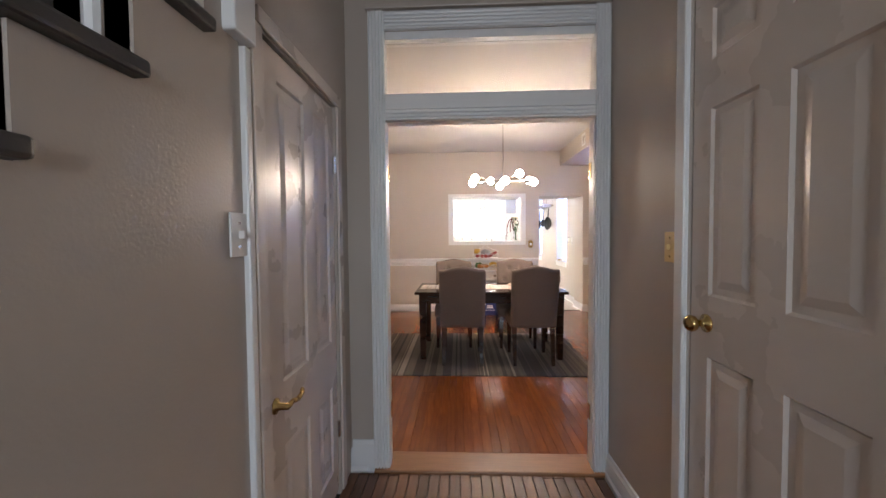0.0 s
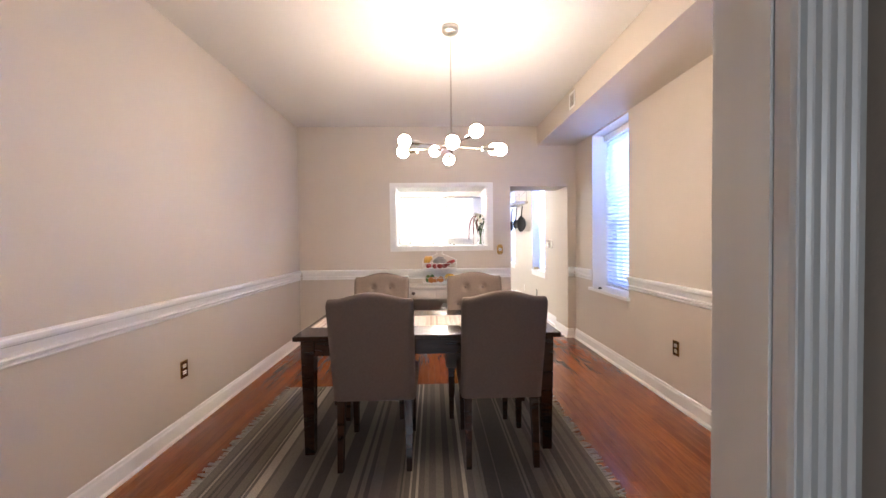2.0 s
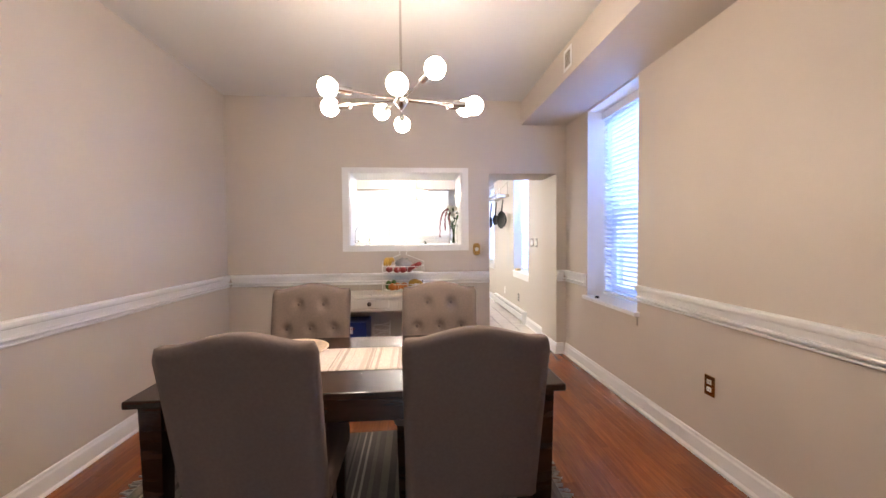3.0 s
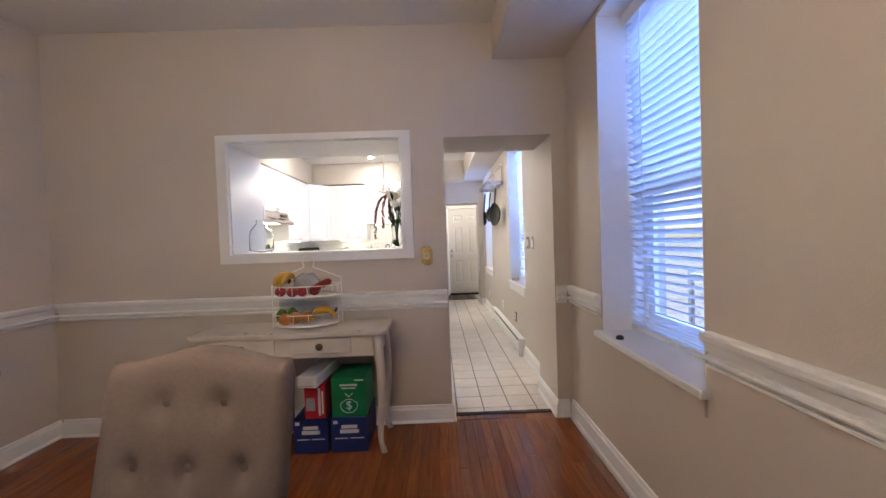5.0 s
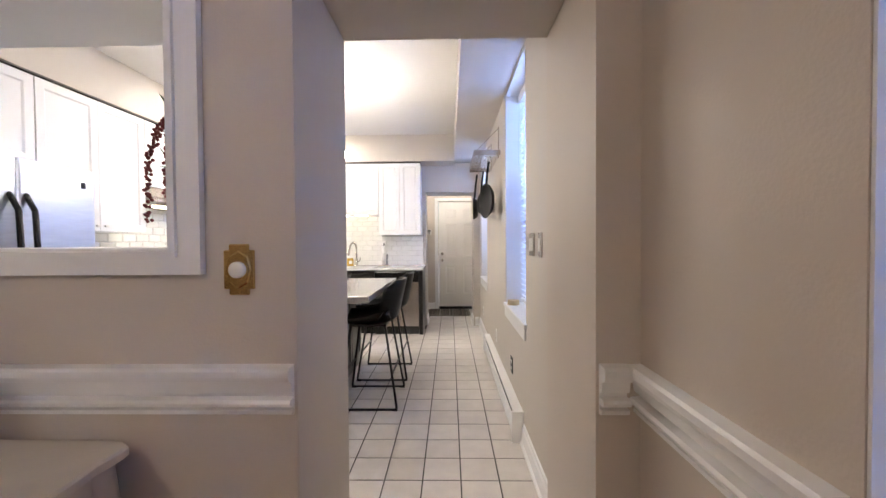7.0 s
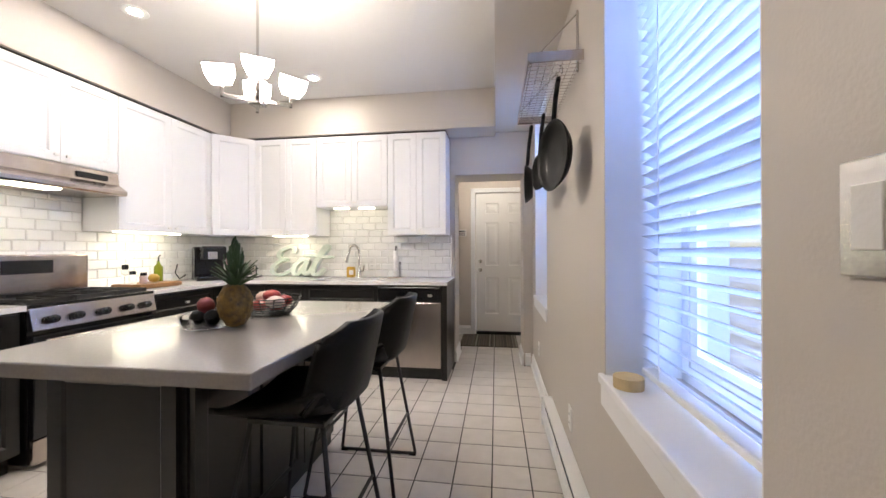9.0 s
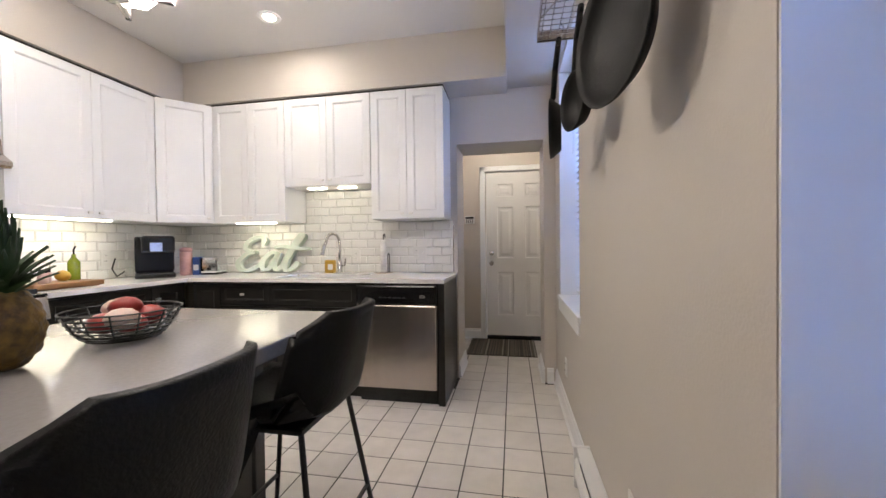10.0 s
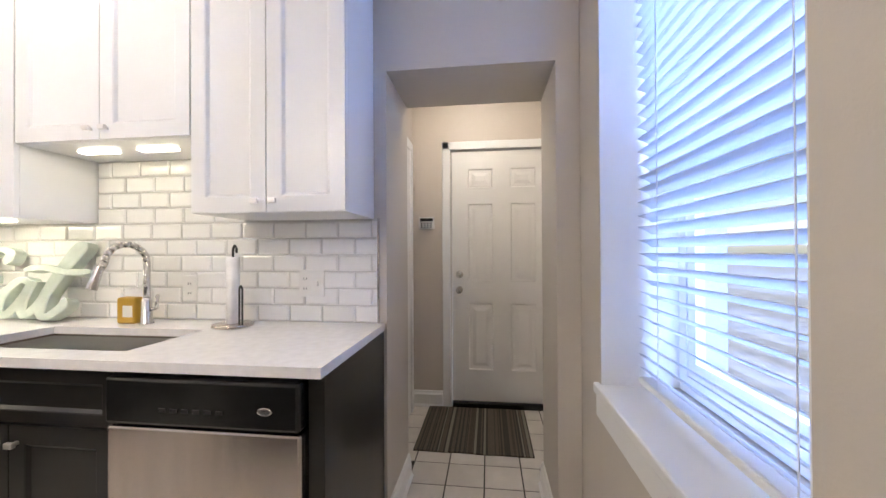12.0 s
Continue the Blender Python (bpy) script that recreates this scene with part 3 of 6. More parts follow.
rd = thing("door_hall", "greige six-panel hall door closed in its white casing", "door", (1.045, 1.245, 0.012), -90, kind="structure")
panel_door(rd, M["hdoor"], 0.76, 2.19, six(((0.09, 0.29), (0.39, 0.60)), ((0.25, 0.92), (1.13, 1.76), (1.92, 2.09))))
knob = lathe([(0.031, 0), (0.031, 0.005), (0.013, 0.010), (0.012, 0.032), (0.026, 0.042), (0.029, 0.055), (0.022, 0.066), (0.008, 0.069)], 24, pose(0.085, 0, 1.035, 90))
part("knob", knob, M["brass"], rd, "polished brass knob", True)
part("side_casing", B(-0.065, -0.008, -0.03, -0.008, -0.012, 2.28, bev=0.006), M["trim"], rd)
part("side_casing", B(0.77, 0.85, -0.03, -0.008, -0.012, 2.28, bev=0.006), M["trim"], rd)
part("head_casing", B(-0.008, 0.77, -0.03, -0.008, 2.20, 2.28, bev=0.006), M["trim"], rd)

ld = thing("door_closet", "greige four-panel closet door closed under the stairs", "door", (-0.447, 1.055, 0.012), 90, kind="structure")
FOUR = [(x0, x1, z0, z1) for x0, x1 in ((0.126, 0.355), (0.455, 0.64)) for z0, z1 in ((0.14, 0.575), (0.81, 1.90))]
panel_door(ld, M["hdoor"], 0.71, 2.0, FOUR)
part("rose", lathe([(0.028, 0), (0.028, 0.006), (0.014, 0.014), (0.011, 0.05)], 20, pose(0.06, 0, 0.75, 90)), M["brass"], ld, "", True)
part("lever", rods([(0.06, -0.048, 0.75), (0.09, -0.05, 0.757), (0.13, -0.05, 0.745), (0.165, -0.05, 0.752), (0.172, -0.05, 0.765)], 0.009), M["brass"], ld, "curved brass lever handle", True)
for z in (0.33, 1.71):
    part("hinge", rods([(0.71, -0.006, z - 0.04), (0.71, -0.006, z + 0.04)], 0.008), M["nickel"], ld)
part("head_casing", B(-0.04, 0.78, -0.028, -0.014, 2.013, 2.07, bev=0.005), M["hdoor"], ld)
part("side_casing", B(-0.075, -0.012, -0.028, -0.013, -0.012, 2.013, bev=0.005), M["hdoor"], ld)
part("side_casing", B(0.722, 0.78, -0.026, -0.013, -0.012, 2.013, bev=0.005), M["hdoor"], ld)

# ---- dining room ----
rug = thing("area_rug", "striped grey-brown woven rug with knotted fringe under the table", "rug", (0.395, 4.17, 0.0))
rb = bmesh.new()
bmesh.ops.create_grid(rb, x_segments=40, y_segments=30, size=1, matrix=Matrix.Diagonal((1.11, 0.77, 1, 1)))
for v in rb.verts:
    v.co.z = 0.010 + 0.0025 * noise.noise(v.co * 3.0)
    v.co.y += 0.012 * noise.noise(Vector((v.co.x * 2.2, 0, 3)))
    v.co.x += 0.010 * noise.noise(Vector((0, v.co.y * 2.6, 7)))
geo = bmesh.ops.extrude_face_region(rb, geom=rb.faces[:])
for v in [g for g in geo["geom"] if isinstance(g, bmesh.types.BMVert)]:
    v.co.z = 0.001
part("weave", rb, M["rug"], rug)
fb = bmesh.new()
rnd = random.Random(4)
for s in (-1, 1):
    y = -0.76
    while y < 0.76:
        a = rnd.uniform(-0.5, 0.5)
        ln = rnd.uniform(0.035, 0.075)
        bx(fb, 0, ln, -0.0045, 0.0045, 0.001, 0.008, m=Matrix.Translation((s * 1.105, y, 0)) @ Matrix.Rotation(a + (math.pi if s < 0 else 0), 4, "Z"))
        y += rnd.uniform(0.011, 0.017)
tagged(part("fringe", fb, M["fringe"], rug, "pale knotted cotton fringe"), kind="stuff")

tb = thing("dining_table", "espresso-stained rectangular wooden dining table on the rug", "table", (0.538, 4.215, 0.012))
part("tabletop", B(-0.82, 0.82, -0.40, 0.40, 0.708, 0.738, bev=0.006), M["dwood"], tb)
for a in ((-0.74, 0.74, -0.365, -0.34), (-0.74, 0.74, 0.34, 0.365), (-0.765, -0.74, -0.32, 0.32), (0.74, 0.765, -0.32, 0.32)):
    part("apron", B(*a, 0.61, 0.708), M["dwood"], tb)
for sx in (-1, 1):
    for sy in (-1, 1):
        lg = bmesh.new()
        bmesh.ops.create_cone(lg, cap_ends=True, segments=4, radius1=0.040, radius2=0.056, depth=0.707, matrix=pose(sx * 0.735, sy * 0.345, 0.3545, 0, 0, 45))
        part("leg", lg, M["dwood"], tb)


def chair(at, turn, label):
    c = thing("dining_chair", label, "chair", at, turn, "chairs round the table")
    # the back leans away to -y; its buttoned face looks to +y
    prof = []
    for i in range(49):
        u = -1 + i / 24
        crown = 0.997 + 0.035 * max(0.0, math.cos(u * math.pi / 1.55)) ** 1.3
        prof.append((u * 0.236, crown if abs(u) < 0.96 else crown - 0.02))
    bm = bmesh.new()

    def yback(z):
        return -0.02 - 0.14 * max(0.0, (z - 0.42)) / 0.6
    nz = 30
    grid = {}
    for side, off in ((0, -0.035), (1, 0.035)):
        for i, (x, top) in enumerate(prof):
            for k in range(nz + 1):
                z = 0.40 + (top - 0.40) * k / nz
                wide = 0.98 + 0.02 * (z - 0.40) / 0.6
                edge = 0.016 * max(0.0, abs(x) / 0.236 - 0.9) / 0.1 + (0.012 if k == nz else 0)
                y = yback(z) + (off + edge if side == 0 else off - edge)
                if side == 1:
                    for bxx, bz in ((-0.075, 0.905), (0.075, 0.905), (-0.14, 0.76), (0, 0.76), (0.14, 0.76), (-0.07, 0.62), (0.07, 0.62)):
                        d2 = (x - bxx) ** 2 + (z - bz) ** 2
                        y -= 0.026 * math.exp(-d2 / 0.0007)
                    y += 0.006
                grid[side, i, k] = bm.verts.new((x * wide, y, z))
    for side in (0, 1):
        for i in range(48):
            for k in range(nz):
                bm.faces.new((grid[side, i, k], grid[side, i + 1, k], grid[side, i + 1, k + 1], grid[side, i, k + 1]))
    for i in range(48):
        for k in (0, nz):
            bm.faces.new((grid[0, i, k], grid[0, i + 1, k], grid[1, i + 1, k], grid[1, i, k]))
    for k in range(nz):
        for i in (0, 48):
            bm.faces.new((grid[0, i, k], grid[0, i, k + 1], grid[1, i, k + 1], grid[1, i, k]))
    part("backrest", bm, M["linen"], c, "taupe linen buttoned camel back", True)
    for bxx, bz in ((-0.075, 0.905), (0.075, 0.905), (-0.14, 0.76), (0, 0.76), (0.14, 0.76), (-0.07, 0.62), (0.07, 0.62)):
        part("button", ball((bxx, yback(bz) + 0.017, bz), 0.013, (1, 0.5, 1), 2), M["button"], c, "", True)
    part("seat", B(-0.235, 0.235, 0.0, 0.42, 0.37, 0.485, bev=0.025), M["linen"], c, "", True)
    for sx in (-1, 1):
        for y, lean in ((0.39, 0.0), (-0.01, -0.05)):
            l = bmesh.new()
            bmesh.ops.create_cone(l, cap_ends=True, segments=4, radius1=0.022, radius2=0.032, depth=0.40, matrix=pose(0, 0, 0.2, 0, 0, 45))
            for v in l.verts:
                v.co += Vector((sx * 0.195, y + (lean if v.co.z < 0.1 else 0), 0))
            part("leg", l, M["dwood"], c, "dark tapered wooden leg")
    return c


c1 = chair((0.23, 3.73, 0.012), 0, "taupe linen parsons chair pushed under the dining table")
copy_thing(c1, pose(0.962, 3.73, 0.012, 0, 0, 0))
copy_thing(c1, pose(0.13, 4.675, 0.012, 0, 0, 181))
copy_thing(c1, pose(0.92, 4.655, 0.012, 0, 0, 176))

# table linen
run_b = bmesh.new()
bmesh.ops.create_grid(run_b, x_segments=60, y_segments=8, size=1, matrix=Matrix.Diagonal((0.79, 0.165, 1, 1)))
for v in run_b.verts:
    v.co.z = 0.0025 + 0.0012 * noise.noise(v.co * 9)
geo = bmesh.ops.extrude_face_region(run_b, geom=run_b.faces[:])
for v in [g for g in geo["geom"] if isinstance(g, bmesh.types.BMVert)]:
    v.co.z -= 0.002
ro = part("table_runner", run_b, M["runner"])
ro.location = (0.545, 4.215, 0.7505)
tagged(ro, "cream striped cotton runner lying along the table", "table runner")
pm = None
for x, y in ((0.13, 4.385), (0.97, 4.37), (0.15, 4.01), (0.93, 4.01)):
    if pm is None:
        pm = part("placemat", lathe([(0.16, 0.0), (0.185, 0.001), (0.188, 0.004), (0.17, 0.006), (0.05, 0.006), (0.01, 0.005)], 40), M["straw"], smooth=True)
        tagged(pm, "round woven straw placemat on the dining table", "placemat", "placemats on the table")
        pm.location = (x, y, 0.7565)
    else:
        copy_thing(pm, pose(x, y, 0.7565))

# chandelier with eight globe bulbs
ch = thing("chandelier", "brushed nickel sputnik chandelier with eight lit globe bulbs", "chandelier", (0.716, 4.22, 1.985))
part("canopy", lathe([(0.062, 0.84), (0.062, 0.815), (0.05, 0.80), (0.012, 0.795)], 28), M["nickel"], ch, "", True)
part("stem", rod(bmesh.new(), (0, 0, 0.0), (0, 0, 0.80), 0.006), M["nickel"], ch)
part("hub", lathe([(0.004, -0.05), (0.012, -0.042), (0.02, -0.03), (0.034, -0.015), (0.036, 0.01), (0.024, 0.03), (0.008, 0.045)], 20), M["nickel"], ch, "", True)
BULBS = [(0.389, 4.151, 2.009), (0.365, 4.308, 1.975), (0.708, 3.939, 1.945), (0.863, 3.965, 2.023), (1.069, 4.228, 1.967), (1.045, 4.37, 2.005), (0.60, 4.53, 2.03), (0.712, 4.54, 1.965)]
for p in BULBS:
    v = Vector(p) - Vector((0.716, 4.22, 1.985))
    u = v.normalized()
    side = Vector((-u.y, u.x, 0)) * 0.012
    arm = part("arm", rod(bmesh.new(), side * 0.3, v - u * 0.10, 0.005), M["nickel"], ch)
    part("socket", rod(bmesh.new(), v - u * 0.105, v - u * 0.042, 0.017, 16), M["nickel"], arm)
    part("bulb", ball(v, 0.044, sub=3), M["bulb"], arm, "glowing round bulb", True)

# console table, distressed white
sb = thing("console_table", "distressed white console table with two drawers and cabriole legs", "console table", (0.60, 6.285, 0.0))
tp = bmesh.new()
ring = []
for i in range(96):
    a = 2 * math.pi * i / 96
    c_, s_ = math.cos(a), math.sin(a)
    k = (abs(c_) ** 14 + abs(s_) ** 14) ** (-1 / 14)
    x, y = 0.605 * c_ * k, 0.185 * s_ * k
    if y < -0.12:
        y -= 0.010 * math.cos(x * 9.5)
    if abs(x) > 0.5:
        x += math.copysign(0.008 * math.cos(y * 20), x)
    ring.append((x, y))
lv = [[tp.verts.new((x * f, y * f, z)) for x, y in ring] for z, f in ((0.735, 0.985), (0.741, 1.0), (0.758, 1.0), (0.764, 0.99))]
for a, b in zip(lv, lv[1:]):
    for i in range(96):
        tp.faces.new((a[i], a[(i + 1) % 96], b[(i + 1) % 96], b[i]))
tp.faces.new(lv[0][::-1])
tp.faces.new(lv[-1])
part("tabletop", tp, M["shabby"], sb)
rnd = random.Random(9)
for i in range(26):
    x, s = rnd.uniform(-0.58, 0.58), rnd.uniform(0.006, 0.02)
    part("paint_chip", ball((x, -0.183 + 0.010 - 0.010 * math.cos(x * 9.5) if rnd.random() < 0.6 else rnd.uniform(-0.16, 0.15), 0.7625), s, (1, 0.35, 0.16), 1), M["worn"], sb)
part("apron", B(-0.56, 0.56, -0.150, 0.15, 0.60, 0.735, bev=0.004), M["shabby"], sb)
for x in (-0.27, 0.20):
    d = part("drawer", B(x - 0.19, x + 0.19, -0.162, -0.149, 0.628, 0.722, bev=0.005), M["shabby"], sb)
    part("knob", lathe([(0.008, 0), (0.008, 0.012), (0.021, 0.017), (0.022, 0.025), (0.012, 0.032), (0.004, 0.034)], 18, pose(x - 0.0, -0.162, 0.677, 90)), M["worn"], d, "carved grey-brown knob", True)
for sx in (-1, 1):
    for sy in (-1, 1):
        lg = bmesh.new()
        prev = None
        for k in range(13):
            z = 0.735 - 0.735 * k / 12
            t = k / 12
            bow = 0.022 * math.sin(t * math.pi * 1.15) if t < 0.87 else -0.010 + (t - 0.87) * 0.26
            r = 0.034 * (1 - t) + 0.015 * t + (0.007 if t > 0.95 else 0)
            cx, cy = sx * (0.545 + bow), sy * (0.135 + bow * 0.8)
            row = [lg.verts.new((cx + r * math.cos(a * math.pi / 4), cy + r * math.sin(a * math.pi / 4), z)) for a in range(8)]
            if prev:
                for a in range(8):
                    lg.faces.new((prev[a], prev[(a + 1) % 8], row[(a + 1) % 8], row[a]))
            else:
                lg.faces.new(row)
            prev = row
        lg.faces.new(prev)
        part("leg", lg, M["shabby"], sb, "", True)

# ---- kitchen ----


def front(bm, x0, x1, z0, z1, y, rail=0.055, th=0.02):
    """A shaker front in the plane y, looking to -y."""
    g = slab("y", y - th, y, x0, x1, z0, z1, [(x0 + rail, x1 - rail, z0 + rail, z1 - rail)])
    bx(g, x0 + rail, x1 - rail, y - th + 0.010, y - 0.002, z0 + rail, z1 - rail)
    rings = []
    for d, out in ((0.0, 0.001), (0.003, 0.0012), (0.013, 0.0095)):
        rings.append([g.verts.new((x, y - th + out, z)) for x, z in ((x0 + rail + d, z0 + rail + d), (x1 - rail - d, z0 + rail + d), (x1 - rail - d, z1 - rail - d), (x0 + rail + d, z1 - rail - d))])
    for a, b in zip(rings, rings[1:]):
        for k in range(4):
            g.faces.new((a[k], a[(k + 1) % 4], b[(k + 1) % 4], b[k]))
    return g


def pull(x, y, z):
    return bx(B(x - 0.015, x + 0.015, y - 0.028, y - 0.014, z - 0.009, z + 0.009, bev=0.003), x - 0.005, x + 0.005, y - 0.014, y, z - 0.005, z + 0.005)


def cabinet(name, label, at, turn, w, h, dep, doors, material, toe=0.0, knobs=None):
    """A unit: origin at its back left foot when seen from the front (-y), doors: (x0, x1, z0, z1)."""
    c = thing(name, label, "cabinet", at, turn)
    part("body", B(0.001, w - 0.001, -dep + 0.021, 0, toe, h), material, c)
    if toe:
        part("toe_kick", B(0.001, w - 0.001, -dep + 0.08, 0, -0.021, toe), M["black"], c)
    for i, (x0, x1, z0, z1) in enumerate(doors):
        d = part("door" if z1 - z0 > 0.25 else "drawer", front(None, x0 + 0.002, x1 - 0.002, z0 + 0.002, z1 - 0.002, -dep + 0.02, 0.055 if z1 - z0 > 0.25 else 0.035), material, c)
        if knobs and i < len(knobs) and knobs[i]:
            part("knob", pull(knobs[i][0], -dep, knobs[i][1]), M["satin"], d, "small square nickel knob")
    return c


YN, XW = 11.195, -1.088
UP = "white shaker wall cabinet with small nickel knobs"


def pair(w, h):
    return [(0, w / 2, 0, h), (w / 2, w, 0, h)], [(w / 2 - 0.035, 0.04), (w / 2 + 0.035, 0.04)]


for x0, x1, z0, l in ((-0.477, 0.222, 1.368, UP), (0.226, 0.988, 1.66, "short white shaker wall cabinet over the sink"), (0.992, 1.59, 1.368, UP + " beside the doorway")):
    d, k = pair(x1 - x0, 2.393 - z0)
    cabinet("wall_cabinet", l, (x0, YN, z0), 0, x1 - x0, 2.393 - z0, 0.327, d, M["cab"], knobs=k)
# west run, fronts looking to +x
for y0, y1, z0, l in ((9.655, 10.585, 1.368, "white shaker wall cabinet next to the range hood"), (8.895, 9.650, 1.80, "short white wall cabinet above the range hood"), (8.0, 8.89, 1.368, "white shaker wall cabinet beside the refrigerator"), (7.08, 7.995, 1.80, "short white wall cabinet above the refrigerator")):
    d, k = pair(y1 - y0, 2.393 - z0)
    cabinet("wall_cabinet", l, (XW, y0, z0), 90, y1 - y0, 2.393 - z0, 0.327, d, M["cab"], knobs=k)
# diagonal corner unit
dg = thing("wall_cabinet", "white diagonal corner wall cabinet with one door", "cabinet", (0, 0, 1.368))
cb = bmesh.new()
poly = [(XW, YN), (-0.479, YN), (-0.479, 10.872), (-0.757, 10.588), (XW, 10.588)]
lo = [cb.verts.new((x, y, 0)) for x, y in poly]
hi = [cb.verts.new((x, y, 1.025)) for x, y in poly]
for i in range(5):
    cb.faces.new((lo[i], lo[(i + 1) % 5], hi[(i + 1) % 5], hi[i]))
cb.faces.new(lo[::-1])
cb.faces.new(hi)
part("body", cb, M["cab"], dg)
ang = math.degrees(math.atan2(10.872 - 10.588, -0.479 + 0.757))
dd = part("door", turned(front(None, 0.004, 0.393, 0.002, 1.023, 0.0), pose(-0.757, 10.588, 0, 0, 0, ang)), M["cab"], dg)
part("knob", turned(pull(0.36, -0.02, 0.04), pose(-0.757, 10.588, 0, 0, 0, ang)), M["satin"], dd)
# near-black sheets added as the shade in the gap above the cabinets
setting("trim_cabinet_top", slab("y", 10.90, 11.19, -1.0, 1.585, 2.394, 2.417), M["dark"], "dark sheet put in as the gap's shade above the wall cabinets", "trim")
setting("trim_cabinet_top", slab("x", -1.08, -0.79, 7.0, 10.89, 2.394, 2.417), M["dark"], "dark sheet put in as the gap's shade above the wall cabinets", "trim")

DK = "charcoal shaker base cabinet under the white worktop"
cabinet("base_cabinet", DK + " with sink doors", (0.235, YN, 0), 0, 0.738, 0.876, 0.595, [(0, 0.738, 0.70, 0.87), (0, 0.369, 0.11, 0.695), (0.369, 0.738, 0.11, 0.695)], M["dcab"], 0.1, [None, (0.333, 0.64), (0.403, 0.64)])
cabinet("base_cabinet", DK + " with drawers", (-0.187, YN, 0), 0, 0.425, 0.876, 0.595, [(0, 0.425, 0.70, 0.87), (0, 0.425, 0.42, 0.695), (0, 0.425, 0.11, 0.415)], M["dcab"], 0.1, [(0.21, 0.785), (0.21, 0.56), (0.21, 0.27)])
cabinet("base_cabinet", DK + " in the corner", (-0.46, YN, 0), 0, 0.271, 0.876, 0.595, [(0.02, 0.271, 0.11, 0.87)], M["dcab"], 0.1)
cabinet("base_cabinet", "charcoal shaker base cabinet next to the range", (XW, 9.66, 0), 90, 0.925, 0.876, 0.605, [(0, 0.62, 0.70, 0.87), (0, 0.62, 0.11, 0.695), (0.625, 0.90, 0.11, 0.87)], M["dcab"], 0.1, [(0.31, 0.785), None, (0.66, 0.78)])
cabinet("base_cabinet", DK + " beside the refrigerator", (XW, 8.02, 0), 90, 0.86, 0.876, 0.605, [(0, 0.43, 0.11, 0.87), (0.43, 0.86, 0.11, 0.87)], M["dcab"], 0.1, [(0.39, 0.8), (0.47, 0.8)])
setting("cabinet_end_panel", B(1.584, 1.632, 10.605, YN, -0.02, 0.882), M["dcab"], "charcoal end panel beside the dishwasher", "panel")

wt = thing("worktop", "white quartz worktop with an undermount sink cut-out", "worktop", (0, 0, 0.884))
part("north_slab", slab("z", 0, 0.03, -0.45, 1.64, 10.562, 11.19, [(0.25, 0.95, 10.66, 10.985)]), M["quartz"], wt)
part("west_slab", slab("z", 0, 0.03, XW + 0.002, -0.452, 9.657, 11.19), M["quartz"], wt)
part("west_slab", slab("z", 0, 0.03, XW + 0.002, -0.452, 8.01, 8.888), M["quartz"], wt)
sk = thing("kitchen_sink", "stainless undermount sink basin below the worktop", "sink", (0.60, 10.8225, 0.70))
part("basin", slab("z", 0, 0.183, -0.36, 0.36, -0.175, 0.175, [(-0.345, 0.345, -0.16, 0.16)]), M["steel"], sk)
part("bottom", B(-0.36, 0.36, -0.175, 0.175, -0.012, -0.001), M["steel"], sk)

dw = thing("dishwasher", "stainless dishwasher with a black control panel", "dishwasher", (1.28, YN, 0))
part("body", B(-0.30, 0.30, -0.57, -0.02, 0.06, 0.875), M["black"], dw)
part("door_panel", B(-0.298, 0.298, -0.625, -0.572, 0.12, 0.725, bev=0.008), M["steel"], dw, "brushed stainless door")
cp = part("control_panel", B(-0.298, 0.298, -0.632, -0.572, 0.732, 0.868, bev=0.010), M["black"], dw, "glossy black control panel")
part("badge", lathe([(0.022, 0), (0.022, 0.003), (0.018, 0.004)], 20, pose(0.20, -0.632, 0.79, 90) @ Matrix.Diagonal((1, 0.5, 1, 1))), M["nickel"], cp)
for i in range(6):
    part("button", B(-0.12 + i * 0.035, -0.10 + i * 0.035, -0.6345, -0.632, 0.775, 0.785), M["iron"], cp)
part("toe_plate", B(-0.298, 0.298, -0.56, -0.54, -0.02, 0.115), M["black"], dw)

# island
isl = thing("kitchen_island", "dark island with a thick grey quartz top and seating overhang", "island", (0, 0, 0))
part("worktop", B(0.47, 1.442, 8.10, 9.445, 0.840, 0.888, bev=0.006), M["iquartz"], isl, "grey polished quartz top")
part("body", B(0.50, 1.05, 8.32, 9.42, -0.02, 0.839), M["dcab"], isl)
for y0 in (8.33, 8.70, 9.06):
    part("side_panel", turned(front(None, 0, 0.35, 0.08, 0.82, 0.0), pose(1.052, y0, 0, 0, 0, 90)), M["dcab"], isl)
part("end_panel", front(None, 0.52, 1.03, 0.08, 0.82, 8.318), M["dcab"], isl)


